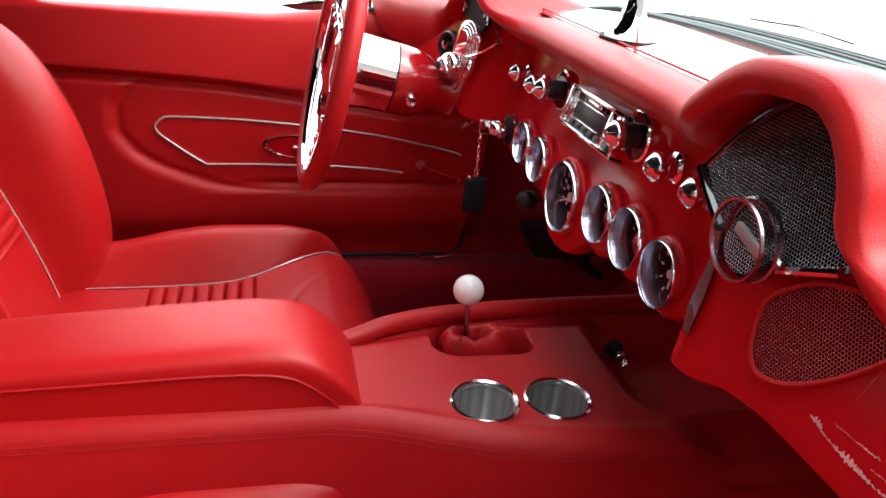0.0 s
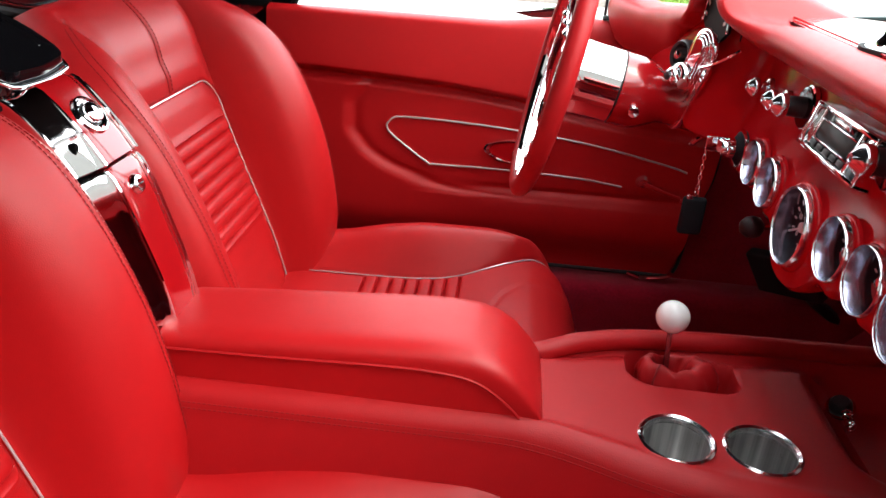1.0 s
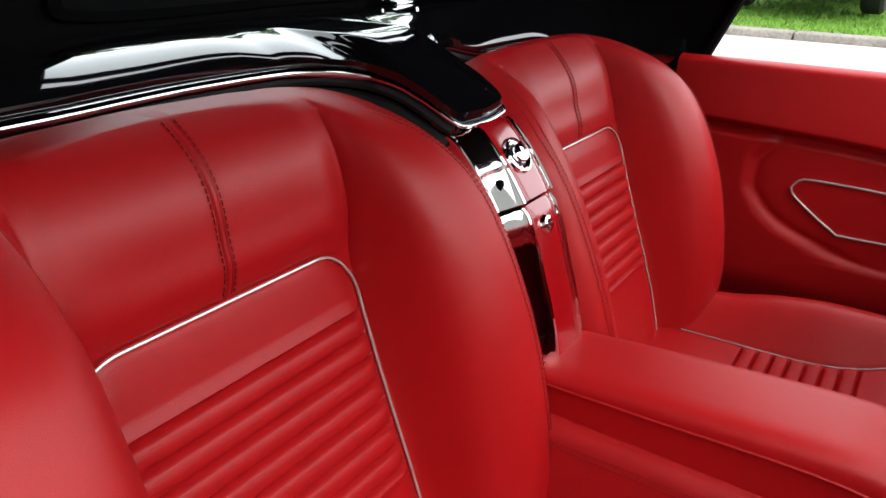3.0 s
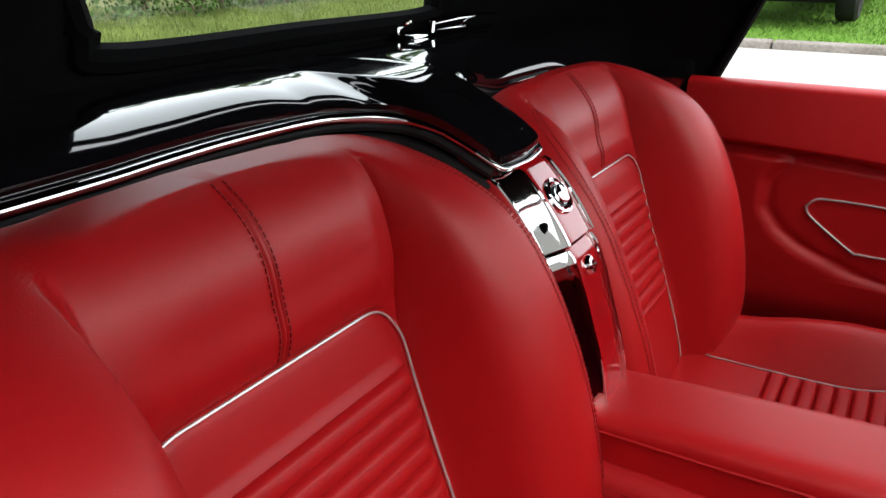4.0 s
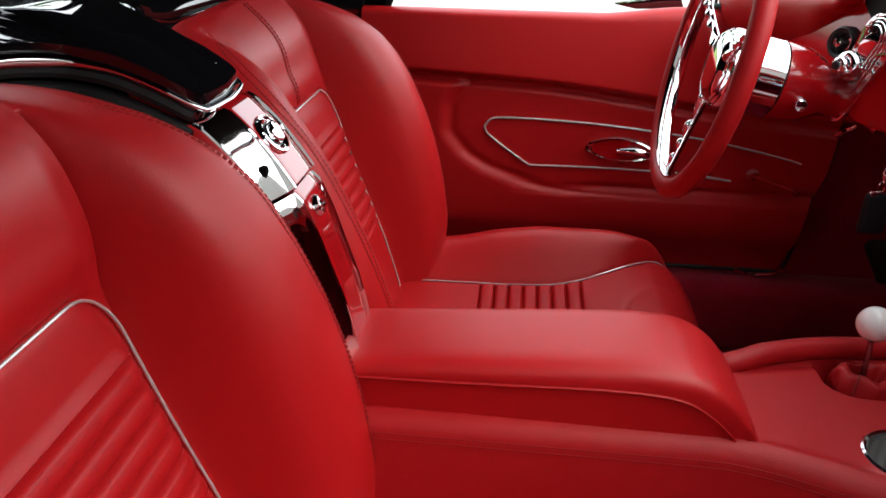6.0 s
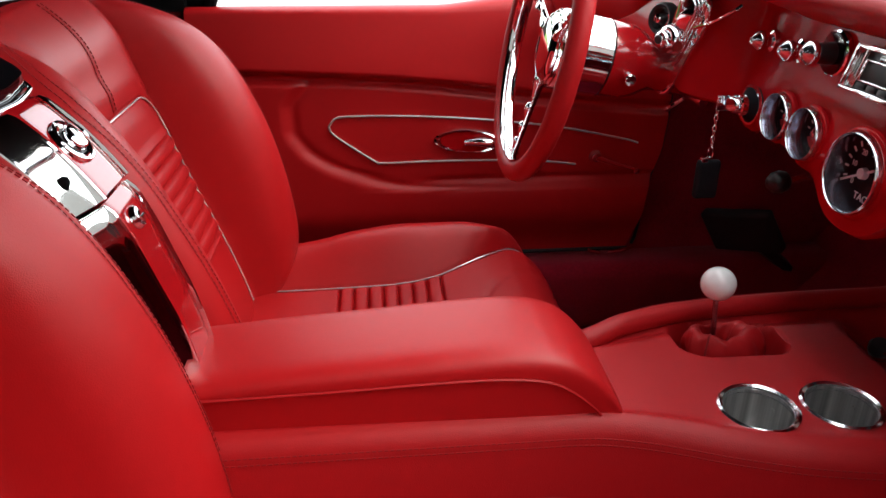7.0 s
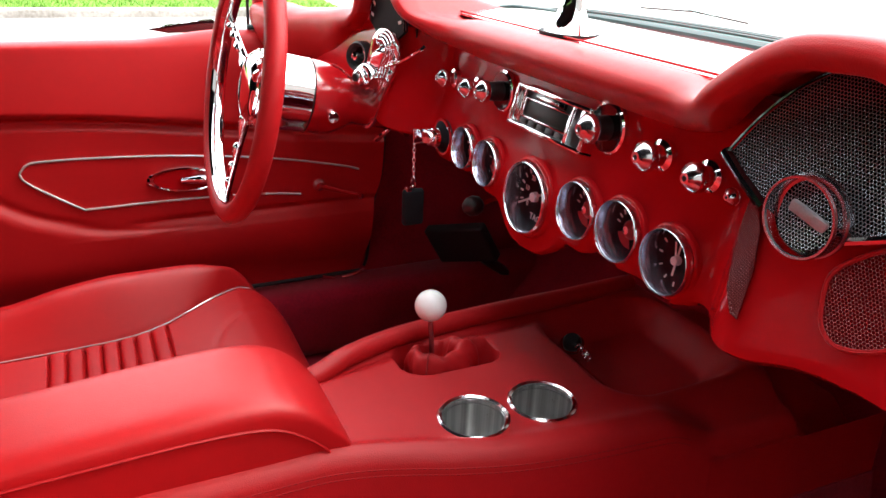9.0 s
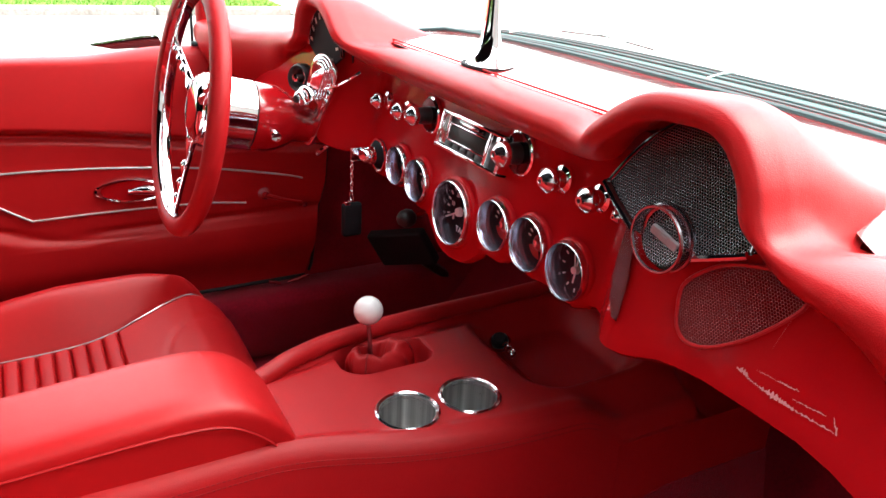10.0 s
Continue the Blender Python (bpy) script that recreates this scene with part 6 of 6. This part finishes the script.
for sc, zc, x0, x1 in ((0.92, 0.885, 0.3015, 0.307), (0.66, 0.905, 0.2995, 0.304), (0.56, 0.909, 0.2978, 0.302), (0.46, 0.913, 0.2961, 0.300), (0.36, 0.917, 0.2944, 0.298)):
    line = smooth_path([(0, 0.306 + y * sc, zc + (z - 0.885) * sc) for y, z in leaf], 60, closed=True)
    rows = [[(x, 0.306 + (p.y - 0.306) * g, zc + (p.z - zc) * g) for p in line] for x, g in ((x1, 1.0), (x0 + 0.003, 1.0), (x0 + 0.001, 0.985), (x0, 0.95))]
    part("step", moved(solid_loft(rows), lean), chrome, cover, "stepped chrome ridge")
bm_ = face_x((0.288, 0.296, 0.890), (-1, -0.45, 0.1))
boss = part("boss", lathe([(0.0005, 0.018), (0.006, 0.0175), (0.009, 0.015), (0.0105, 0.012), (0.0105, 0.008), (0.0145, 0.006), (0.0165, 0.002), (0.017, -0.012)], bm_, 36), chrome, cover, "round chrome boss")
part("boss_eye", lathe([(0.0005, 0.0195), (0.0045, 0.0192), (0.0055, 0.017)], bm_, 20), black_plastic, boss)
part("side_stay", tube(smooth_path([(0.300, 0.262, 0.908), (0.306, 0.235, 0.917), (0.316, 0.216, 0.929), (0.325, 0.210, 0.938)], 24), 0.0017, 8), chrome, cover, "thin curved chrome stay")
part("stud", lathe([(0.0005, 0.022), (0.005, 0.021), (0.006, 0.016), (0.004, 0.012), (0.006, 0.0)], face_x((0.294, 0.322, 0.868), (-1, -0.3, 0.2)), 20), chrome, cover)
eye_m = face_x((0.300, 0.352, 0.905), (-1, -0.5, 0.15))
choke = thing("round_vent", (0.30, 0.352, 0.905), "round black air vent with a chrome center behind the column", "vent")
part("ring", ring([(0.012, -0.004), (0.0135, 0.006), (0.0165, 0.008), (0.019, 0.004), (0.0195, -0.006)], eye_m, 36), black_plastic, choke, "black outer ring")
part("center", lathe([(0.0005, 0.012), (0.005, 0.011), (0.0065, 0.006), (0.0075, 0.0), (0.013, -0.003), (0.0005, -0.004)], eye_m, 28), chrome, choke)
part("binnacle_back", plate([(0.335, HOOD_Y + 0.052 * math.cos(a), 0.940 + 0.066 * math.sin(a)) for a in np.linspace(0, math.pi, 24)], 0.006, 0), black_plastic, dash, "black back of the instrument hood")
speedo = thing("speedometer", (0.32, 0.309, 0.97), "fan-shaped speedometer with pale numerals under the hood", "speedometer")
fan = [(0.318, 0.309 + 0.058 * math.cos(a), 0.945 + 0.056 * math.sin(a)) for a in np.linspace(0.05, math.pi - 0.05, 30)]
part("dial", plate(fan + [(0.318, 0.309, 0.92)], 0.004, 0), dial_black, speedo)
part("rim", tube(fan, 0.0018, 6), chrome, speedo)
for i, a in enumerate(np.linspace(0.25, math.pi - 0.25, 9)):
    p = Vector((0.3172, 0.309 + 0.046 * math.cos(a), 0.945 + 0.046 * math.sin(a)))
    part("scale_bar", box((-0.0006, -0.0018, -0.004), (0.0, 0.0018, 0.004), 0, m=Matrix.Translation(p) @ Matrix.Rotation(a - math.pi / 2, 4, "X")), dial_mark, speedo)

wheel = thing("steering_wheel", HUB, "three-spoke steering wheel with a red leather rim and chrome spokes", "steering wheel")
UPW = Vector((0, 1, 0)).cross(AX).normalized()
if UPW.z < 0:
    UPW = -UPW
SIDE = Vector((0, 1, 0))
R_RIM = 0.148


def on_wheel(r, a, d=0.0):
    """a in radians from straight up towards the car's left."""
    return HUB + UPW * r * math.cos(a) + SIDE * r * math.sin(a) + AX * d


rim_rows = []
for j in range(96):
    a = math.tau * j / 96
    o = (UPW * math.cos(a) + SIDE * math.sin(a))
    rim_rows.append([HUB + o * (R_RIM + 0.0125 * math.cos(b)) + AX * (-0.004 + 0.0115 * math.sin(b)) for b in np.linspace(0, math.tau, 18, endpoint=False)])
part("rim", sheet(rim_rows, wrap=True, close=True), leather_smooth, wheel, "red leather rim")
band = []
for j in range(96):
    a = math.tau * j / 96
    o = (UPW * math.cos(a) + SIDE * math.sin(a))
    band.append([HUB + o * (R_RIM - 0.0118 - 0.0025 * math.cos(b)) + AX * (-0.002 + 0.0100 * math.sin(b)) for b in np.linspace(0, math.tau, 10, endpoint=False)])
part("inner_band", sheet(band, wrap=True, close=True), chrome, wheel, "chrome inner band")
def teardrop(k0, k1, a, off, r):
    n_ = 12
    return tube([on_wheel(mix(k0, k1, i / n_), a + off, mix(0.014, -0.002, mix(k0, k1, i / n_) / R_RIM)) for i in range(n_ + 1)], [max(0.0008, r * math.sin(math.pi * (i / n_) ** 0.6)) for i in range(n_ + 1)], 10)


for a in (math.radians(62), math.radians(-62), math.pi):
    n_ = 16
    spoke = part("spoke", tube([on_wheel(mix(0.02, R_RIM - 0.009, i / n_), a, mix(0.016, -0.002, (i / n_) ** 0.7)) for i in range(n_ + 1)], 0.0050, 10, flat=0.55), chrome, wheel, "slim flat chrome spoke")
    for k0, k1, r in ((0.026, 0.066, 0.0066), (0.066, 0.092, 0.0056), (0.090, 0.112, 0.0052), (0.110, 0.130, 0.0048)):
        part("teardrop", moved(teardrop(k0, k1, a, 0.0, r), Matrix.Translation(-AX * 0.003)), chrome, spoke, "raised chrome teardrop")
hub_m = Matrix.Translation(HUB + AX * 0.014) @ (-AX).to_track_quat("Z", "Y").to_matrix().to_4x4()
hubp = part("hub", lathe([(0.0005, 0.012), (0.010, 0.0115), (0.013, 0.009), (0.016, 0.008), (0.024, 0.006), (0.030, 0.002), (0.033, -0.004), (0.030, -0.012)], hub_m, 40), chrome, wheel, "chrome horn button hub")
part("horn_disc", lathe([(0.0005, 0.0135), (0.006, 0.0132), (0.009, 0.0118), (0.009, 0.010)], hub_m, 24), dial_red, hubp)

# ---- mirror stand on the cowl ----
stand = thing("mirror_stand", (0.392, 0.038, 0.975), "flared chrome stand of the rear view mirror", "mirror")
rows = []
for h in np.linspace(0, 1, 26):
    r = 0.0068 + 0.0105 * (1 - h) ** 2.4 + 0.013 * (1 - h) ** 8
    rows.append([(0.394 + r * 0.8 * math.cos(a), 0.039 - 0.001 * h + r * math.sin(a), cowl_z(0.394, 0.039) - 0.001 + 0.10 * h) for a in np.linspace(0, math.tau, 40, endpoint=False)])
part("stand", solid_loft(rows), chrome, stand, "polished flared stem")
part("gasket", ring([(0.024, -0.002), (0.0325, -0.002), (0.0325, 0.0012), (0.024, 0.0012)], Matrix.Translation((0.394, 0.039, cowl_z(0.394, 0.039))) @ Matrix.Diagonal((0.82, 1, 1, 1)), 40), rubber, stand, "dark gasket under the stand")
part("mirror_shell", box((-0.012, -0.10, -0.028), (0.012, 0.10, 0.028), 0.009, 3, m=Matrix.Translation((0.410, 0.038, 1.098)) @ Matrix.Rotation(radians(8), 4, "Y")), chrome, stand, "chrome mirror shell")

# ---- footwell ----
pull = thing("pull_knob", (0.35, 0.117, 0.778), "round black pull knob under the dash", "knob")
pm = face_x((0.350, 0.120, 0.780), (-1, 0, -0.1))
part("ball", lathe([(0.0005, 0.014), (0.006, 0.0125), (0.0105, 0.007), (0.0115, 0.0), (0.0095, -0.006), (0.004, -0.010)], pm, 28), black_plastic, pull)
part("rod", tube([(0.352, 0.12, 0.779), (0.44, 0.12, 0.80)], 0.0035, 8), steel, pull)
pedal = thing("foot_pedal", (0.68, 0.62, 0.45), "wide black rubber foot rest in the footwell", "pedal")
part("pad", box((-0.012, -0.07, -0.045), (0.012, 0.07, 0.045), 0.006, 3, m=Matrix.Translation((0.63, 0.67, 0.475)) @ Matrix.Rotation(radians(-30), 4, "Y") @ Matrix.Rotation(radians(35), 4, "Z")), rubber, pedal)
part("bracket", tube([(0.63, 0.68, 0.475), (0.80, 0.72, 0.34)], 0.012, 8), black_plastic, pedal)
under = thing("hood_release", (0.40, 0.40, 0.80), "small chrome handle under the dash", "handle")
part("handle", joined(tube([(0.36, 0.40, 0.795), (0.352, 0.41, 0.785), (0.35, 0.425, 0.775)], [0.003, 0.004, 0.004], 8), tube([(0.37, 0.36, 0.80), (0.37, 0.44, 0.80)], 0.006, 8)), chrome, under)
